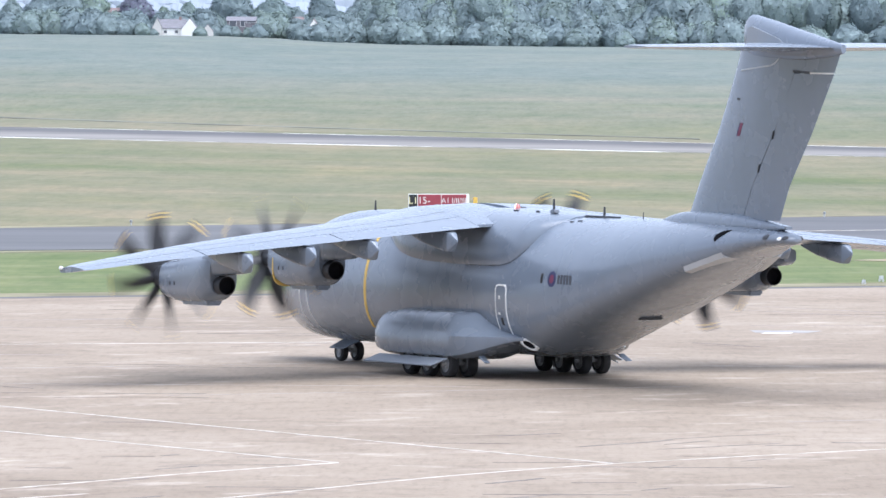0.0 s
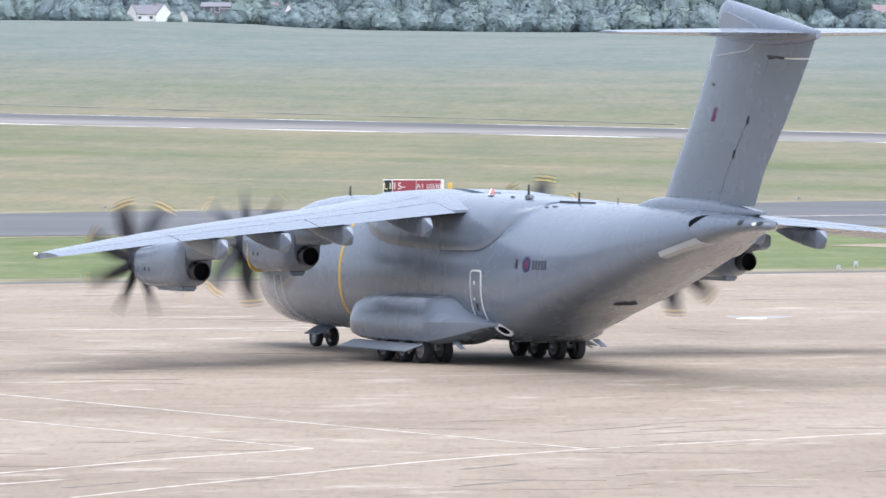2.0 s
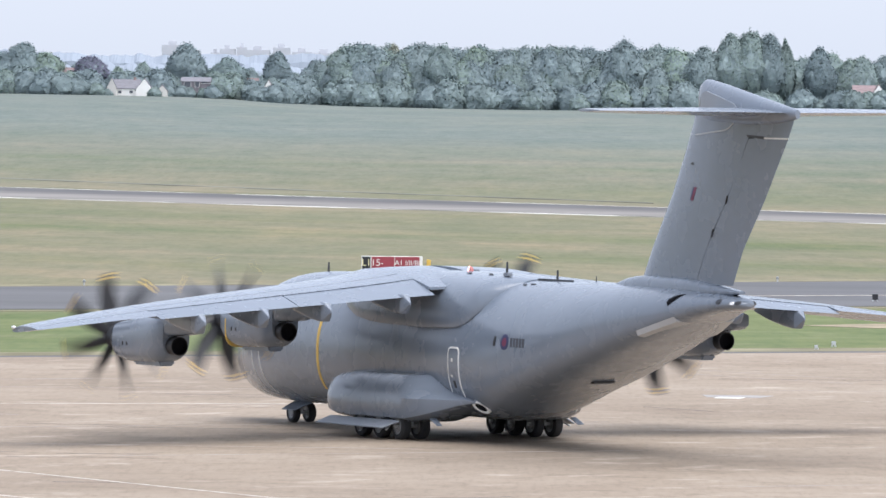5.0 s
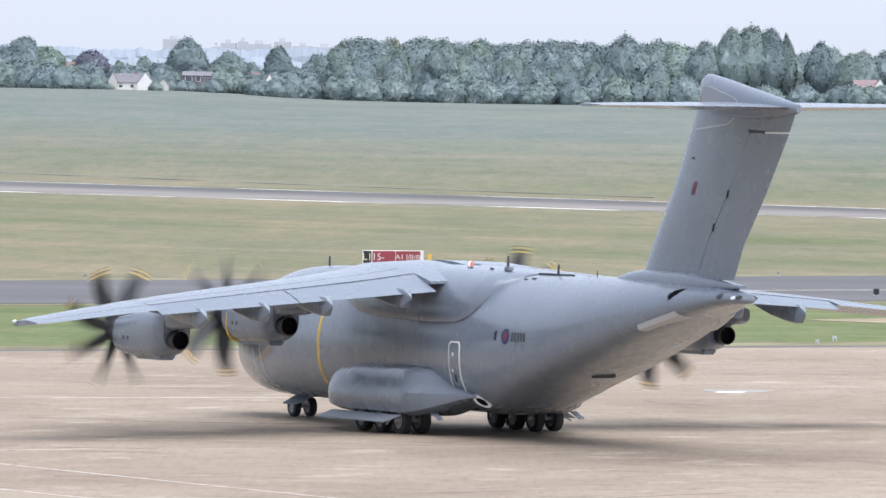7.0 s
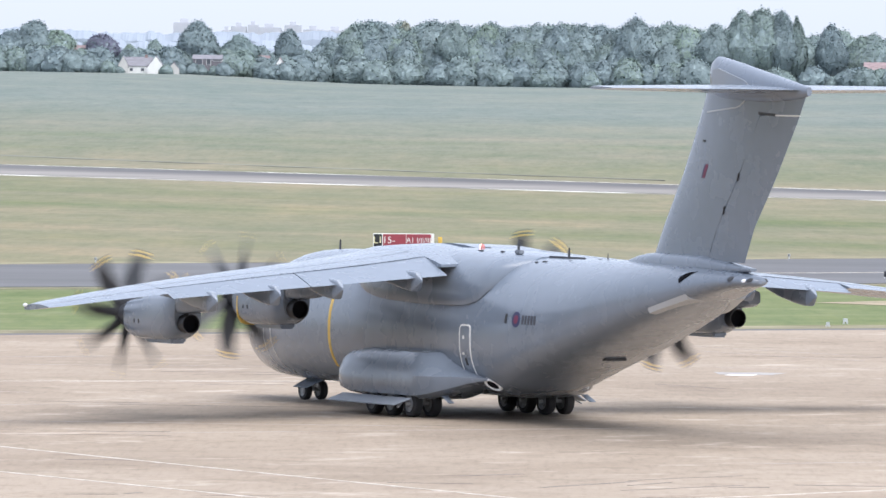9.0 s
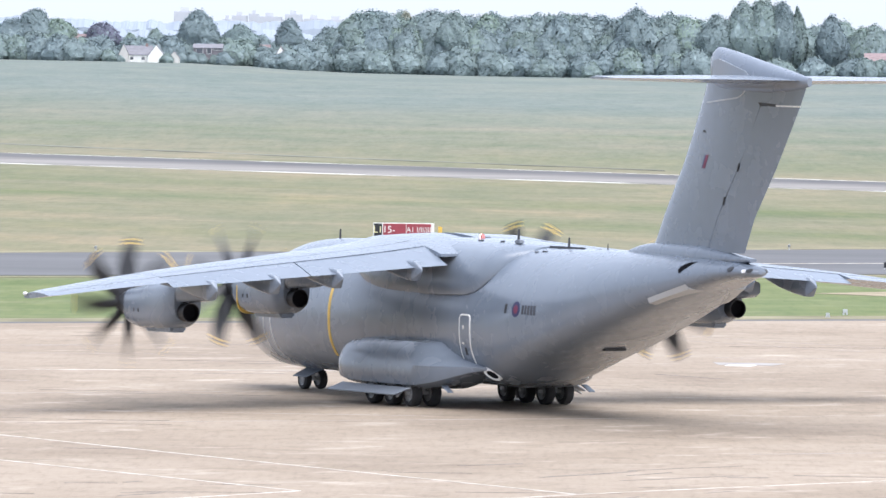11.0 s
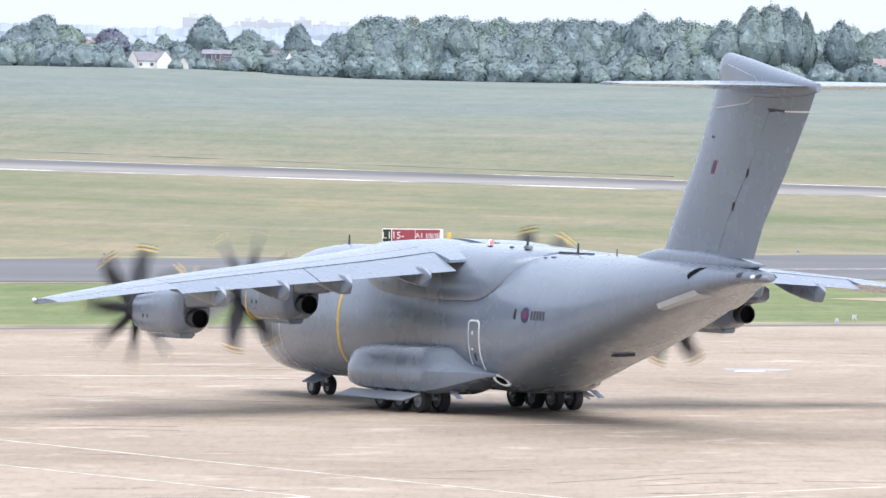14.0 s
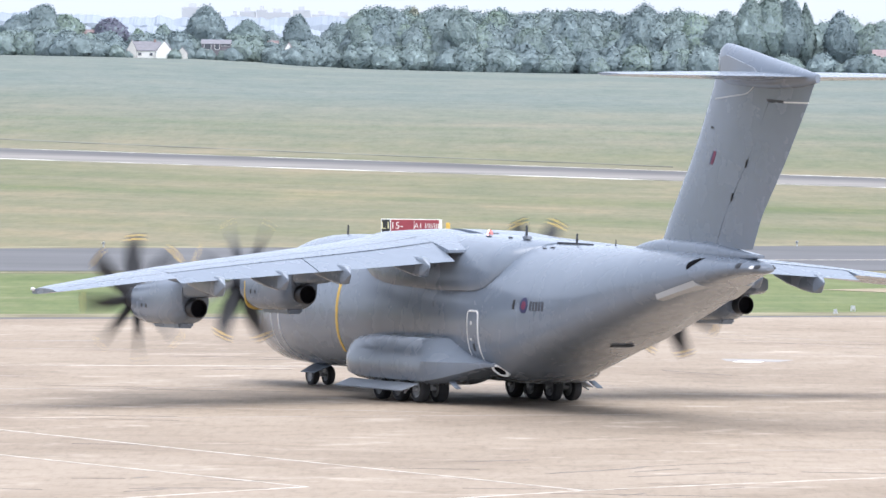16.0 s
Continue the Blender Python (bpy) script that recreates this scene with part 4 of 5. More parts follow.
def cracks():
    """Short broken joints and sealed cracks, many and irregular."""
    rng = random.Random(11)
    bm = bmesh.new()
    for i in range(66):
        near = i < 44
        x, y = (rng.uniform(-17, 17), rng.uniform(222, 262)) if near else (rng.uniform(-26, 24), rng.uniform(262, 398))
        a = radians(rng.choice((57, 57, 57, 40, -4, 0, 4)) + rng.uniform(-3, 3)) if near else radians(rng.choice((-6, 0, -52, 20)) + rng.uniform(-3, 3))
        n = rng.choice((2, 3, 4))
        length = rng.uniform(0.5, 1.5) if near else rng.uniform(0.6, 3.0)
        pts = [Vector((x, y))]
        for _ in range(n):
            b = a + rng.uniform(-0.12, 0.12)
            pts.append(pts[-1] + Vector((math.cos(b), math.sin(b))) * length)
        w = rng.uniform(0.04, 0.12)
        rows = []
        for p in pts:
            q = Vector((-math.sin(a), math.cos(a))) * w
            rows.append([(p.x + q.x, p.y + q.y, 0.047), (p.x - q.x, p.y - q.y, 0.047), (p.x - q.x, p.y - q.y, 0.03), (p.x + q.x, p.y + q.y, 0.03)])
        loft(rows, bm)
    tagged(mesh_object("joint_cracks", bm, M_CRACK, 0), "dark sealed cracks and broken joints in the concrete", "cracks", kind="stuff")
    bm = bmesh.new()
    for i in range(16):
        x0, y0 = rng.uniform(-30, 10), rng.uniform(262, 398)
        a = radians(rng.choice((-6, 2, 22, -55)))
        length = rng.uniform(6, 26)
        rows = []
        for k in range(9):
            u = k / 8
            x, y = x0 + math.cos(a) * length * u, y0 + math.sin(a) * length * u + rng.uniform(-0.15, 0.15)
            w = rng.uniform(0.05, 0.14)
            rows.append([(x, y + w, 0.046), (x, y - w, 0.046), (x, y - w, 0.03), (x, y + w, 0.03)])
        loft(rows, bm)
    tagged(mesh_object("slab_joints", bm, M_JOINT, 0), "long grey joints between the concrete slabs", "joints", kind="stuff")


cracks()
ground_line([(x, 516.5 + 0.5 * x) for x in span(0, 200, 20)], 0.45, M_LINE, "taxiway_centre_line", "thin pale centre line on the taxiway", "line", 0.06)
M_STRAW = varied("dry_straw_verge", (0.25, 0.23, 0.155), 0.9, 0.15, 1.5, 0.35, spec=0.1)
M_SAND = varied("bare_sandy_soil", (0.34, 0.29, 0.21), 0.9, 0.25, 2.0, 0.25, spec=0.1)
for off, slope, w in ((556.5, 0.60, 4.5), (489.0, 0.44, 2.0), (409.0, 0.416, 5.0)):
    ground_line([(x, off + slope * x) for x in span(-300, 300, 60)], w, M_STRAW, "dry_verge", "dry straw-coloured grass verge beside the taxiway", "verge", 0.025)


ground_line(((21.0, 458), (24, 461), (28, 464), (33, 467)), 6.0, M_SAND, "bare_patch", "bare sandy patch worn in the grass", "patch", 0.03)


M_TRACK = varied("worn_grey_track", (0.19, 0.195, 0.165), 0.9, 0.02, 0.3, 0.3, spec=0.1)


def far_track():
    """A narrow worn track in the grass beyond the runway."""
    rows = []
    for x in span(-130, 20, 30):
        y = 1000 - 1.85 * x
        rows.append([(x, y - 2.5, rise(x, y - 2.5) + 0.1), (x, y + 2.5, rise(x, y + 2.5) + 0.1), (x, y + 2.5, rise(x, y + 2.5) - 0.3), (x, y - 2.5, rise(x, y - 2.5) - 0.3)])
    tagged(mesh_object("track", loft(rows), M_TRACK, 0), "narrow grey track in the grass beyond the runway", "track", kind="structure")


far_track()


def marker_board(x, y, w, h, mat, label):
    o = tagged(new("marker_board"), label, "marker", "airfield marker boards")
    o.matrix_basis = pose(x, y, 0, 0, 0, 8)
    part("board", box((-w / 2, -0.04, 0.12), (w / 2, 0.04, 0.12 + h), bevel=0.02), mat, o)
    for k in (-1, 1):
        part("foot", box((k * w * 0.35 - 0.04, -0.12, -0.05), (k * w * 0.35 + 0.04, 0.12, 0.13), bevel=0.01), M_STEEL, o)


marker_board(19.0, 422, 0.26, 0.2, M_STRAKE, "small white marker board on the grass")
marker_board(17.8, 416.8, 0.2, 0.16, M_STRAKE, "small white marker board on the grass")
marker_board(26.0, 515, 0.4, 0.4, M_BLACK, "small black marker board on a short stand")


# ---- airfield sign and lights ----
def lettering(text, size, mat, parent, at):
    c = bpy.data.curves.new("lettering", "FONT")
    c.body, c.size, c.extrude, c.align_x, c.align_y = text, size, 0.008, "CENTER", "CENTER"
    tmp = bpy.data.objects.new("lettering", c)
    scene.collection.objects.link(tmp)
    me = bpy.data.meshes.new_from_object(tmp.evaluated_get(bpy.context.evaluated_depsgraph_get()))
    bpy.data.objects.remove(tmp)
    me.materials.clear()
    me.materials.append(mat)
    ob = new("lettering", me)
    ob.parent, ob.matrix_basis = parent, pose(*at, 90, 0, 0)
    return ob


def airfield_sign():
    sign = tagged(new("airfield_sign"), "red and black taxiway sign with white lettering in a pale frame", "sign")
    sign.matrix_basis = pose(-8.1, 585, 0.0, 0, 0, 1)
    part("frame", box((-2.38, 0.0, 0.22), (2.38, 0.22, 1.29), bevel=0.03), M_WHITE, sign, "pale painted frame")
    a = part("location_panel", box((-2.32, -0.03, 0.28), (-1.68, 0.03, 1.23), bevel=0.01), M_BLACK, sign, "black location panel")
    b = part("runway_panel", box((-1.60, -0.03, 0.28), (0.18, 0.03, 1.23), bevel=0.01), M_SIGNRED, sign, "red panel")
    c = part("holding_panel", box((0.22, -0.03, 0.28), (2.14, 0.03, 1.23), bevel=0.01), M_SIGNRED, sign, "red panel")
    lettering("L1", 0.75, M_SIGNYELLOW, a, (-2.0, -0.045, 0.75))
    lettering("15-", 0.75, M_WHITE, b, (-1.15, -0.045, 0.75))
    lettering("A1 I/II/III", 0.56, M_WHITE, c, (1.18, -0.045, 0.75))
    for x in (-1.9, -0.6, 0.6, 1.9):
        part("leg", box((x - 0.05, 0.06, -0.1), (x + 0.05, 0.16, 0.24)), M_STEEL, sign)
    return sign


M_SIGNRED = varied("red_sign_film", (0.30, 0.05, 0.07), 0.45, 1.5, 9.0, 0.08)
M_SIGNYELLOW = varied("pale_yellow_letters", (0.75, 0.70, 0.42), 0.5, 2.0, 9.0, 0.08)
airfield_sign()
lamp_box = tagged(new("guard_light"), "small yellow runway guard light beside the sign", "light")
lamp_box.matrix_basis = pose(-5.25, 584.5, 0)
part("housing", box((-0.16, -0.12, 0.35), (0.16, 0.12, 1.05), bevel=0.04), M_YELLOW, lamp_box, "yellow housing")
part("post", turned(((-0.1, 0.05), (0.4, 0.05)), "z", 10, caps=True), M_STEEL, lamp_box)


def edge_light(x, y, h=0.5):
    o = tagged(new("edge_light"), "small grey edge light on a short post", "light", "airfield edge lights")
    o.matrix_basis = pose(x, y, 0)
    part("post", turned(((-0.1, 0.06), (h * 0.6, 0.05)), "z", 10, caps=True), M_STEEL, o)
    part("lamp", turned(((h * 0.6, 0.08), (h * 0.7, 0.12), (h, 0.1), (h * 1.1, 0.03)), "z", 14, caps=True), M_RIM, o, "grey lamp head")
    return o


first_light = edge_light(-29.5, 538.0, 0.4)
for x, y in ((2.5, 411.5), (4.7, 417.9), (-17.2, 404.0), (-41.0, 528), (21.2, 566), (-12.0, 408.0), (14.0, 470.0), (28.0, 424)):
    copy_thing(first_light, pose(x, y, 0))


# ---- woods ----
M_BARK = varied("bark", (0.09, 0.075, 0.06), 0.9, 0.5, 4.0, 0.25)


def leaf_material(name, color):
    k = Mat(name, color, 0.85, spec=0.1)
    info = k.n.new("ShaderNodeObjectInfo")
    geo = k.n.new("ShaderNodeNewGeometry")
    a = k.ramp(geo.outputs["Random Per Island"], ((0.0, tuple(c * 0.88 for c in color)), (1.0, tuple(c * 1.12 for c in color))))
    b = k.ramp(info.outputs["Random"], ((0.0, (0.90, 0.92, 0.97)), (0.5, (1, 1, 1)), (1.0, (1.04, 1.06, 0.94))))
    k.base(k.mix(a, b, 1.0, "MULTIPLY"))
    tr = k.n.new("ShaderNodeBsdfTranslucent")
    k.l.new(k.b.inputs["Base Color"].links[0].from_socket, tr.inputs["Color"])
    mx = k.n.new("ShaderNodeMixShader")
    mx.inputs[0].default_value = 0.3
    k.l.new(k.b.outputs[0], mx.inputs[1])
    k.l.new(tr.outputs[0], mx.inputs[2])
    k.l.new(mx.outputs[0], k.n["Material Output"].inputs["Surface"])
    return k.m


# The blue-grey cast of distance haze is mixed into every leaf colour.
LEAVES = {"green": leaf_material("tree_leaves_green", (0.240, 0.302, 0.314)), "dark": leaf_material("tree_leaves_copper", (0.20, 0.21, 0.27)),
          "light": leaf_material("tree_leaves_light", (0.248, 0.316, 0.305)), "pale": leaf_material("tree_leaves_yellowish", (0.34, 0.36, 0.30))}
# The same haze paleness is put into the foliage inside the crowns.
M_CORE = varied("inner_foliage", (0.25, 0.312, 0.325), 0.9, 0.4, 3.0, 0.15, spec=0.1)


def unit_ball(n):
    ball = bmesh.new()
    bmesh.ops.create_icosphere(ball, subdivisions=n, radius=1.0)
    out = [v.co.copy() for v in ball.verts], [[v.index for v in f.verts] for f in ball.faces]
    ball.free()
    return out


BALL = unit_ball(3)


def tree(rng, height, width, clumps, leaf, low=0.05, columnar=False):
    """Trunk, limbs and an uneven, many-lobed crown of small leaf clumps round denser inner foliage."""
    seed = Vector((rng.uniform(0, 90), rng.uniform(0, 90), rng.uniform(0, 90)))
    zc, rz, rx = height * (0.5 + low / 2), height * (0.5 - low / 2), width / 2

    def crown(d):
        """The crown's surface in the direction d."""
        n = 0.30 * noise.noise(d * 1.9 + seed) + 0.13 * noise.noise(d * 4.3 + seed) + 0.06 * noise.noise(d * 9.0 + seed)
        taper = (1.05 - 0.35 * max(0.0, d.z)) if not columnar else (0.9 - 0.3 * d.z)
        return Vector((d.x * rx * taper * (1 + n), d.y * rx * taper * (1 + n), zc + d.z * rz * (0.93 + 0.35 * n)))

    verts, faces, normals = [], [], []
    for _ in range(clumps):
        d = Vector((rng.gauss(0, 1), rng.gauss(0, 1), rng.gauss(0, 1))).normalized()
        p = crown(d)
        c = Vector((0, 0, zc)) + (p - Vector((0, 0, zc))) * rng.uniform(0.93, 1.03 if rng.random() < 0.8 else 1.12)
        c.z = max(0.2, c.z)
        nrm = (d * 0.6 + Vector((rng.gauss(0, 0.4), rng.gauss(0, 0.4), rng.gauss(0, 0.4)))).normalized()
        q = nrm.to_track_quat("Z", "Y").to_matrix()
        size = rng.uniform(0.14, 0.34)
        face = tuple((d + Vector((0, 0, 0.35))).normalized())
        normals += [face] * 4
        k = len(verts)
        for px, py in ((-1, -0.3), (0.3, -1), (1, 0.2), (-0.2, 1)):
            verts.append(tuple(c + q @ Vector((px * size, py * size, rng.uniform(-0.25, 0.25) * size))))
        faces.append((k, k + 1, k + 2, k + 3))
    t = tagged(new("tree"), "", "tree", "trees along the far edge of the field")
    me = bpy.data.meshes.new("crown")
    me.from_pydata(verts, [], faces)
    me.normals_split_custom_set_from_vertices(normals)
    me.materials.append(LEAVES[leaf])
    cr = new("crown", me)
    cr.parent = t
    bm = turned(((-0.6, width * 0.035), (height * 0.3, width * 0.028), (height * 0.6, width * 0.014), (height * 0.85, 0.02)), "z", 8)
    for _ in range(8):
        g = rng.uniform(0, 2 * math.pi)
        b = crown(Vector((math.cos(g), math.sin(g), rng.uniform(-0.2, 0.6))).normalized()) * 0.9
        a = Vector((0, 0, b.z * 0.55))
        loft([[a + Vector((math.cos(h) * 0.14, math.sin(h) * 0.14, 0)) for h in (0, 2.1, 4.2)], [b + Vector((math.cos(h) * 0.03, math.sin(h) * 0.03, 0)) for h in (0, 2.1, 4.2)]], bm)
    part("trunk", bm, M_BARK, t)
    me = bpy.data.meshes.new("inner_crown")
    me.from_pydata([tuple(Vector((0, 0, zc)) + (crown(c.normalized()) - Vector((0, 0, zc))) * 0.95) for c in BALL[0]], [], BALL[1])
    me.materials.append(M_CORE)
    core = new("inner_crown", me)
    core.parent = t
    return t


def set_tree(t, x, y, k=1.0, turn=0.0, stretch=1.0):
    t.matrix_basis = pose(x, y, rise(x, y) - 0.2, 0, 0, turn) @ Matrix.Diagonal((k, k, k * stretch, 1))
    return t


def woods():
    rng = random.Random(7)
    kinds = [tree(rng, 17.5, rng.uniform(11, 14), 5200, rng.choice(("green", "green", "light")), -0.05) for _ in range(6)]
    low = [tree(rng, 8.0, rng.uniform(9, 11), 3000, "green", -0.3) for _ in range(4)]
    for t in kinds:
        tagged(t, "leafy green broadleaf tree in dense hazy distant woods")
    for t in low:
        tagged(t, "low bushy green tree at the edge of the distant field")
    placed = set()

    def put(pool, j, x, y, k, stretch=1.0):
        t = pool[j]
        turn = rng.uniform(0, 360)
        if (id(pool), j) in placed:
            t = copy_thing(t, Matrix.Identity(4))
        placed.add((id(pool), j))
        set_tree(t, x, y, k, turn, stretch)

    # the main wood
    for row, (dy, n) in enumerate(((0, 44), (7, 36), (17, 26))):
        for i in range(n):
            x = -60 + 122 * (i + rng.uniform(0.15, 0.85)) / n
            edge = min(1.0, 0.62 + (x + 62) / 40)
            put(kinds, rng.randrange(6), x, 2392 + dy + rng.uniform(-3, 3), edge * rng.uniform(0.9, 1.08) * (0.85 if row == 0 else 1.12))
    # its lower skirt
    for i in range(64):
        x = -64 + 200 * (i + rng.uniform(0.0, 1.0)) / 64
        put(low, rng.randrange(4), x, 2384 + rng.uniform(-3, 4), rng.uniform(0.55, 1.25) * (0.75 if x > 60 else 1))
    for x, k in ((108, 0.8), (112.5, 0.86), (117, 0.8), (121.5, 0.84), (126, 0.9), (130.5, 0.8)):
        put(low, rng.randrange(4), x, 2379 + rng.uniform(-2, 2), k)
    # taller belt behind the fin
    for i in range(22):
        x = 55 + 110 * (i + rng.uniform(0.15, 0.85)) / 22
        put(kinds, rng.randrange(6), x, 2405 + rng.uniform(-4, 18), rng.uniform(0.95, 1.1))
    # village trees and gardens
    for i in range(30):
        x = -200 + 142 * (i + rng.uniform(0.1, 0.9)) / 30
        put(low, rng.randrange(4), x, 2372 + rng.uniform(0, 14), rng.uniform(0.8, 1.15))
    for i in range(16):
        x = -200 + 140 * (i + rng.uniform(0.1, 0.9)) / 16
        put(kinds, rng.randrange(6), x, 2412 + rng.uniform(-5, 25), rng.uniform(0.5, 0.66))
    for i in range(5):
        put(low, rng.randrange(4), -160 + 6.5 * i, 2340 + rng.uniform(-4, 4), rng.uniform(0.85, 1.1))
    for x, k in ((-99, 0.5), (-96.5, 0.42), (-92.5, 0.4), (-89.5, 0.55), (-76, 0.7), (-73.2, 0.62), (-70.0, 0.75), (-66, 0.7), (-124, 0.5), (-120.5, 0.28), (-106, 0.4), (-103, 0.45), (-130, 0.8), (-135, 0.9), (-140, 0.85)):
        put(low, rng.randrange(4), x, (2354 if x > -105 else 2322), k)
    # single trees that stand out
    singles = ((-151, 16.5, 13, "green", "rounded tree above the village gardens", False), (-129.5, 12.5, 12, "dark", "dark copper-leaved tree beside the white cottages", False),
               (-98.8, 17.0, 13, "green", "tall rounded tree beside the village houses", False), (-69.9, 16.5, 9, "green", "slender-trunked tree with a round crown", False),
               (-86, 13.5, 12, "light", "broad green tree, paled by its hazed leaf colour", False), (-158, 13.5, 13, "green", "broad green tree at the edge of the village", False), (-144, 13.5, 12, "light", "broad green tree above the village gardens", False), (40.1, 23, 13, "green", "tall rounded tree rising above the wood", False),
               (74.5, 25.0, 13, "green", "tall feathery poplar above the wood", False), (80.0, 26, 12, "green", "tall feathery poplar above the wood", False), (86.5, 25.2, 10, "green", "tall feathery poplar above the wood", False),
               (91.5, 23, 6, "green", "narrow pointed poplar above the wood", True), (66, 21, 13, "green", "broad tree at the end of the belt", False), (102.3, 20.5, 10, "green", "rounded tree in the belt", False),
               (-33.5, 20.5, 6, "pale", "yellowish flowering treetop in the wood", False), (-17.6, 20.8, 12, "green", "rounded crown rising in the wood", False))
    for x, h, w, leaf, label, col in singles:
        t = tree(rng, h, w, 7200, leaf, 0.05, col)
        tagged(t, label)
        set_tree(t, x, 2390 if leaf != "pale" else 2408, 1.0, rng.uniform(0, 360))


woods()


# ---- village ----
def house(name, x, y, w, d, eave, ridge, along_x, wall, roof, label, windows, chimney=True, z=None):
    h = tagged(new(name), label, "house")
    h.matrix_basis = pose(x, y, rise(x, y) - 0.3 if z is None else z)
    bm = bmesh.new()
    if along_x:
        sec = [(-d / 2, 0), (d / 2, 0), (d / 2, eave), (0, ridge), (-d / 2, eave)]
        loft([[(k * w / 2, a, b) for a, b in sec] for k in (-1, 1)], bm)
    else:
        sec = [(-w / 2, 0), (w / 2, 0), (w / 2, eave), (0, ridge), (-w / 2, eave)]
        loft([[(a, k * d / 2, b) for a, b in sec] for k in (-1, 1)], bm)
    part("wall", bm, wall, h, "", 0)
    bm = bmesh.new()
    t, o = 0.18, 0.25
    for k in (-1, 1):
        half = (d if along_x else w) / 2
        length = (w if along_x else d) / 2 + (o if along_x else 0.05)
        drop = (ridge - eave) / half
        sec = [(k * (half + o), eave - o * drop + 0.03), (0, ridge + 0.03), (0, ridge + 0.03 + t), (k * (half + o), eave - o * drop + t + 0.03)]
        loft([[((e * length, a, b) if along_x else (a, e * length, b)) for a, b in sec] for e in (-1, 1)], bm)
    part("roof", bm, roof, h, "", 0)
    for wx, wz, ww, wh in windows:
        wd = part("window", box((wx - ww / 2, -d / 2 - 0.07, wz), (wx + ww / 2, -d / 2 + 0.05, wz + wh), bevel=0.03), M_WHITE, h, "white window frame", 0)
        part("pane", box((wx - ww / 2 + 0.12, -d / 2 - 0.09, wz + 0.12), (wx + ww / 2 - 0.12, -d / 2 - 0.05, wz + wh - 0.12)), M_PANE, wd, "dark window pane", 0)
    if chimney:
        part("chimney", box((w * 0.3 - 0.4, -0.35, ridge - 0.8), (w * 0.3 + 0.4, 0.35, ridge + 0.9), bevel=0.05), M_BRICK, h, "brick chimney", 0)
    return h


M_RENDER = varied("white_render", (0.80, 0.80, 0.78), 0.8, 0.3, 4.0, 0.06)
M_CREAM = varied("cream_render", (0.55, 0.54, 0.52), 0.8, 0.3, 4.0, 0.08)
M_SLATE = varied("grey_brown_tiles", (0.20, 0.20, 0.225), 0.8, 0.6, 6.0, 0.2, scale=(1, 1, 4))
M_TILE = varied("red_clay_tiles", (0.26, 0.20, 0.205), 0.8, 0.6, 6.0, 0.2, scale=(1, 1, 4))
# Brick red greyed by distance haze mixed into the colour.
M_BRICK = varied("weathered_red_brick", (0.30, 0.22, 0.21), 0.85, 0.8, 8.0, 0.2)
# Dark bluish tone lets the wall blend into the trees from the camera.
M_DULL = varied("dull_brown_brick", (0.19, 0.18, 0.20), 0.85, 0.8, 8.0, 0.2)
M_PANE = Mat("window_pane", (0.10, 0.11, 0.13), 0.1).m
house("cottage", -115.2, 2334, 8.5, 6, 2.6, 5.2, True, M_RENDER, M_SLATE, "low white rendered cottage with a grey tiled roof", ((-2, 0.9, 1.2, 1.1), (1.5, 0.9, 1.2, 1.1)))
house("cottage_gable", -109.4, 2330, 5.2, 7, 2.3, 5.7, False, M_RENDER, M_SLATE, "bright white gable-fronted cottage", (), False)
house("cottage_gable", -119.6, 2331, 2.9, 5, 2.8, 5.6, False, M_CREAM, M_SLATE, "cream gable end of a low cottage", (), False)
house("shed", -104.2, 2336, 3.2, 4, 2.0, 3.8, False, M_CREAM, M_SLATE, "small pale gabled shed beside the cottages", (), False)
house("brick_house", -133.5, 2390, 11, 8, 3.2, 8.5, True, M_BRICK, M_TILE, "reddish brick house with a broad clay tile roof", ((-3, 1, 1.3, 1.2), (3, 1, 1.3, 1.2)))
house("dormer_house", -94.8, 2364, 9, 7, 5.2, 6.4, True, M_DULL, M_SLATE, "brown brick house with wide white windows", ((-2.6, 3.4, 2.2, 1.9), (0.4, 3.4, 1.5, 1.9), (3.2, 4.6, 3.2, 0.7), (-2.0, 0.6, 1.6, 1.1), (1.2, 0.6, 1.6, 1.1)), False)
house("gabled_house", -72.0, 2364, 2.8, 6, 4.8, 7.2, False, M_RENDER, M_TILE, "small white gabled house among trees", (), False)
house("terraced_house", -79.5, 2391, 6.5, 6, 4.4, 7.2, True, M_BRICK, M_TILE, "dull brick house almost hidden by trees", ((0, 1.2, 1.2, 1.2),), False)
house("farmhouse", 116.5, 2393, 7, 7, 5.9, 8.2, True, M_RENDER, M_TILE, "white house with a red tiled roof half hidden by bushes", ((-2.0, 4.6, 1.2, 1.2), (2.0, 4.6, 1.2, 1.2)), False)
house("gabled_house", 121.0, 2390, 3.6, 7, 6.0, 8.5, False, M_RENDER, M_TILE, "white gabled house behind bushes at the wood's end", (), False)


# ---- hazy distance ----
# Haze lying over the far trees is painted as a pale blue base colour.
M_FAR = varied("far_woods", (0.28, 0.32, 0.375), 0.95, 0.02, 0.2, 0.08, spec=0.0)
# Tower walls and windows are coloured pale and alike to paint in haze.
M_TOWER = varied("far_pale_concrete", (0.52, 0.535, 0.575), 0.9, 0.05, 0.4, 0.05, spec=0.0)
M_TOWERWIN = Mat("far_window_band", (0.46, 0.48, 0.53), 0.6).m


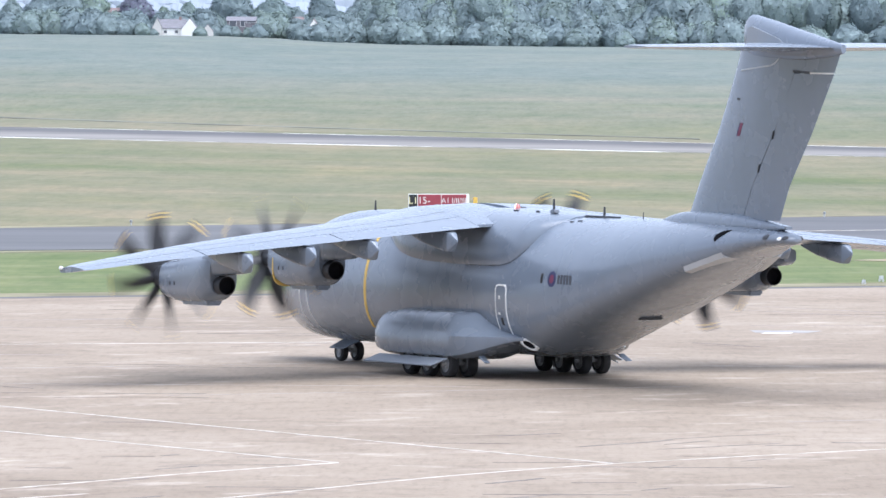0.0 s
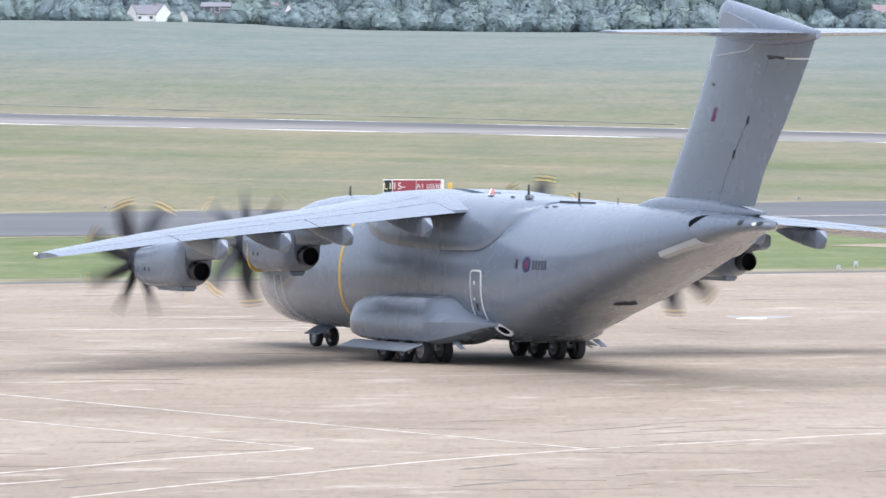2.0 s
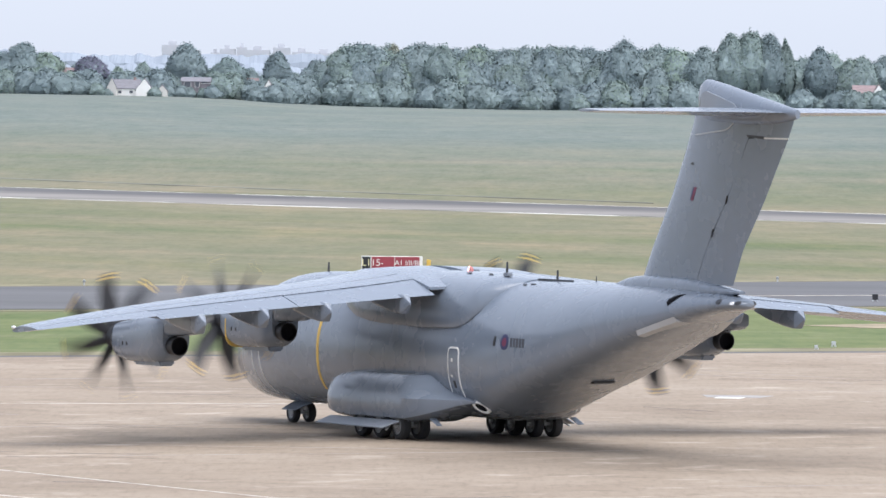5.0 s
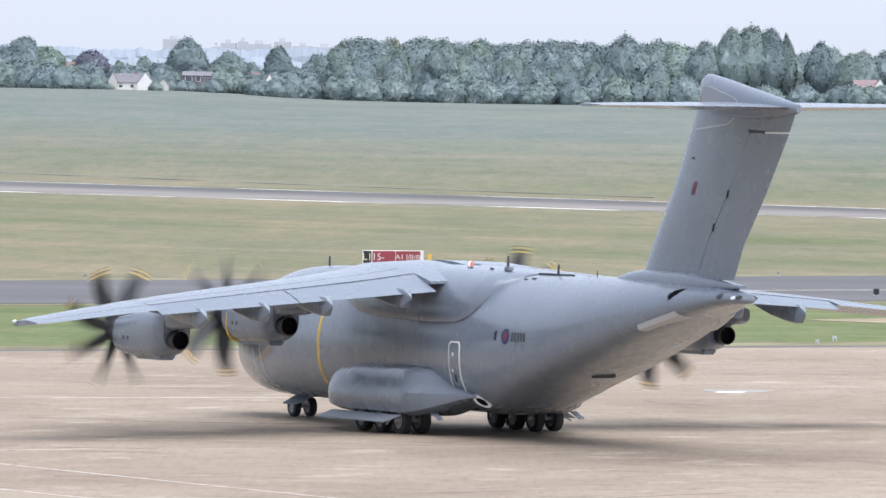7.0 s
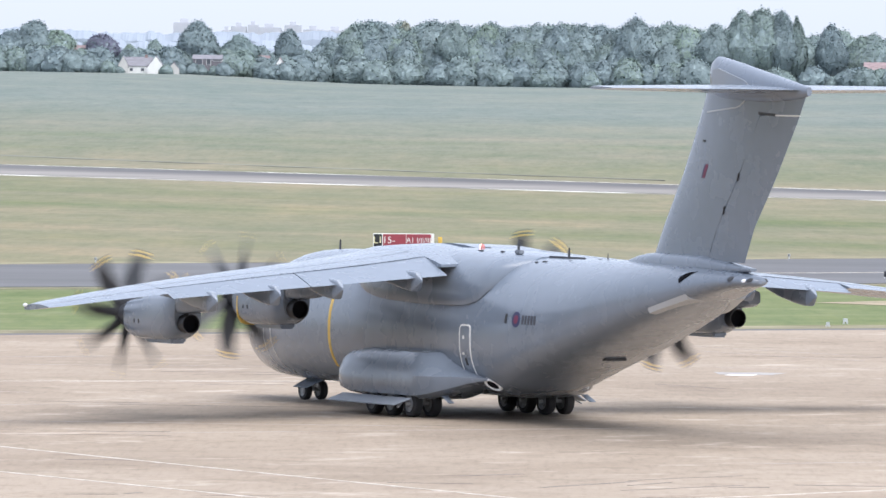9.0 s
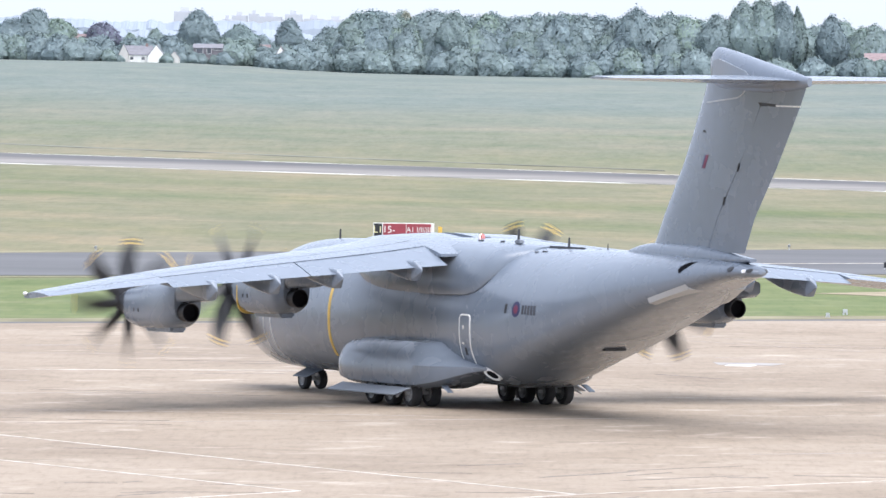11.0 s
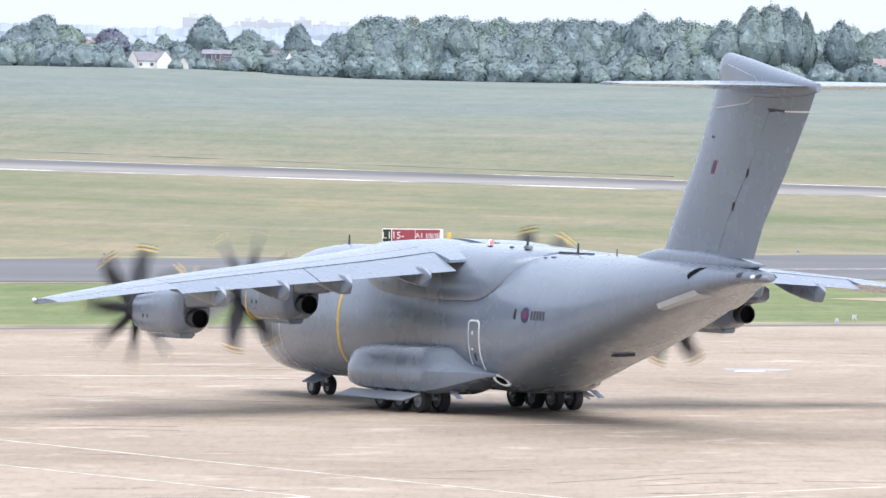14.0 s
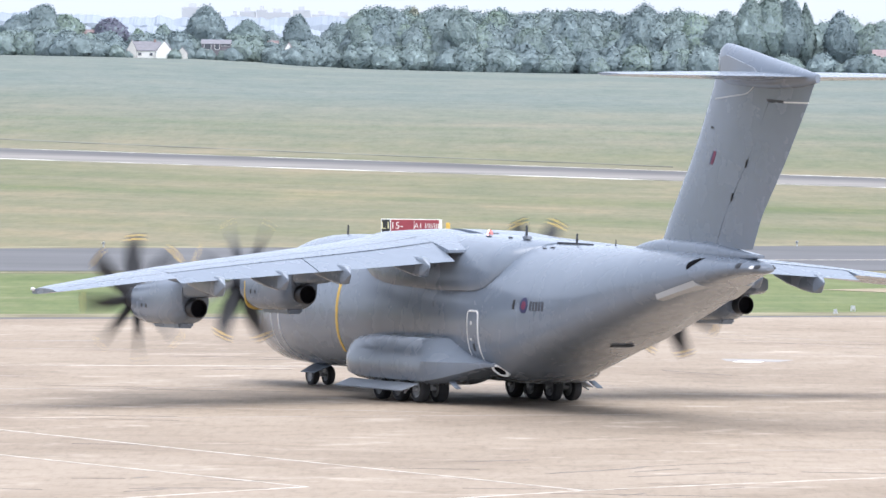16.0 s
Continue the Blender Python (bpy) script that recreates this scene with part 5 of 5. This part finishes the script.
def far_woods(y, top, spread, seed, x0, x1):
    """A long belt of far trees: a thick bank with an uneven, lumpy ridge."""
    nx, nz = int((x1 - x0) / 1.6), 9
    rings = []
    for i in range(nx + 1):
        x = x0 + (x1 - x0) * i / nx
        p = Vector((x * 0.035, seed * 7.3, 0))
        h = top + spread * (1.2 * noise.noise(p) + 0.8 * noise.noise(p * 3.7) + 0.5 * noise.noise(p * 11.0))
        ring = []
        for k in range(nz):
            z = -5 + (h + 5) * k / (nz - 1)
            ring.append((x, y - 14 * math.sqrt(max(0, 1 - (k / (nz - 1)) ** 3)) + 2.5 * noise.noise(Vector((x * 0.12, z * 0.25, seed))), z))
        rings.append(ring + [(x, y + 12, h - 3), (x, y + 12, -5)])
    verts = [p for r in rings for p in r]
    m = nz + 2
    faces = [(a * m + b, (a + 1) * m + b, (a + 1) * m + (b + 1) % m, a * m + (b + 1) % m) for a in range(nx) for b in range(m)]
    me = bpy.data.meshes.new("far_woods")
    me.from_pydata(verts, [], faces)
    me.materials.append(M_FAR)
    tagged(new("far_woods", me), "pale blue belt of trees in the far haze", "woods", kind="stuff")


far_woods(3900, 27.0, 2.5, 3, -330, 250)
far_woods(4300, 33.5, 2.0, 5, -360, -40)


def tower_block(x, y, w, d, top, label="pale grey tower block faint in the haze"):
    t = tagged(new("tower_block"), label, "tower block", "far tower blocks")
    z0 = 8.0
    t.matrix_basis = pose(x, y, z0)
    h = top - z0
    part("wall", box((-w / 2, -d / 2, -6), (w / 2, d / 2, h), bevel=0.1), M_TOWER, t, "", 0)
    part("roof_plant", box((-w * 0.2, -d * 0.2, h), (w * 0.15, d * 0.2, h + 2.2), bevel=0.1), M_TOWER, t, "", 0)
    for k in range(int(h / 3) - 1):
        part("window_band", box((-w * 0.44, -d / 2 - 0.1, 3 * k + 1.4), (w * 0.44, -d / 2 + 0.2, 3 * k + 2.7)), M_TOWERWIN, t, "", 0)


for x, w, top in ((-160, 9, 38.0), (-151.5, 6, 39.0), (-192, 13, 40.0), (-181, 8, 37), (-142, 14, 37.5), (-128, 10, 39.0), (-116, 12, 36.5), (-103, 14, 36.0), (-88, 9, 37.0), (-68, 12, 35.5)):
    tower_block(x, 4450 + 0.11 * (x + 130), w, 12, top)
tower_block(-165.5, 4400, 5.5, 6, 35.5, "bright white slab tower in the haze")


# ---- what moves ----
PROP_STEP = 48.927  # degrees of turn in a thirtieth of a second
PROP_START = {(1, True): 9.0, (1, False): 31.6, (-1, True): 38.6, (-1, False): 28.6}


def motions():
    step = PROP_STEP
    for hub, side, y, s, z in props:
        hand = (-1 if y > 9 else 1) * side
        walk(hub, [(i / 30.0, pose(*P(s, side * y, z), hand * (PROP_START[(side, y > 9)] + step * i), 0, 0)) for i in range(481)])
    for ob, o, hinge, side in flaps:
        rows = []
        for t, k in ((0, 0), (1.6, 0), (2.6, 0.1), (3.5, 0.32), (5.0, 0.62), (7.5, 0.95), (8.5, 1), (16.0, 1)):
            rows.append((t, pose(o[0] - 0.17 * k, o[1], o[2] - 0.04 * k) @ Matrix.Rotation(radians(-8.5 * k), 4, hinge)))
        walk(ob, rows)
    walk(beacon, [(i / 5.0, pose(*BEACON_AT, 0, 0, 72 * i)) for i in range(81)])


motions()
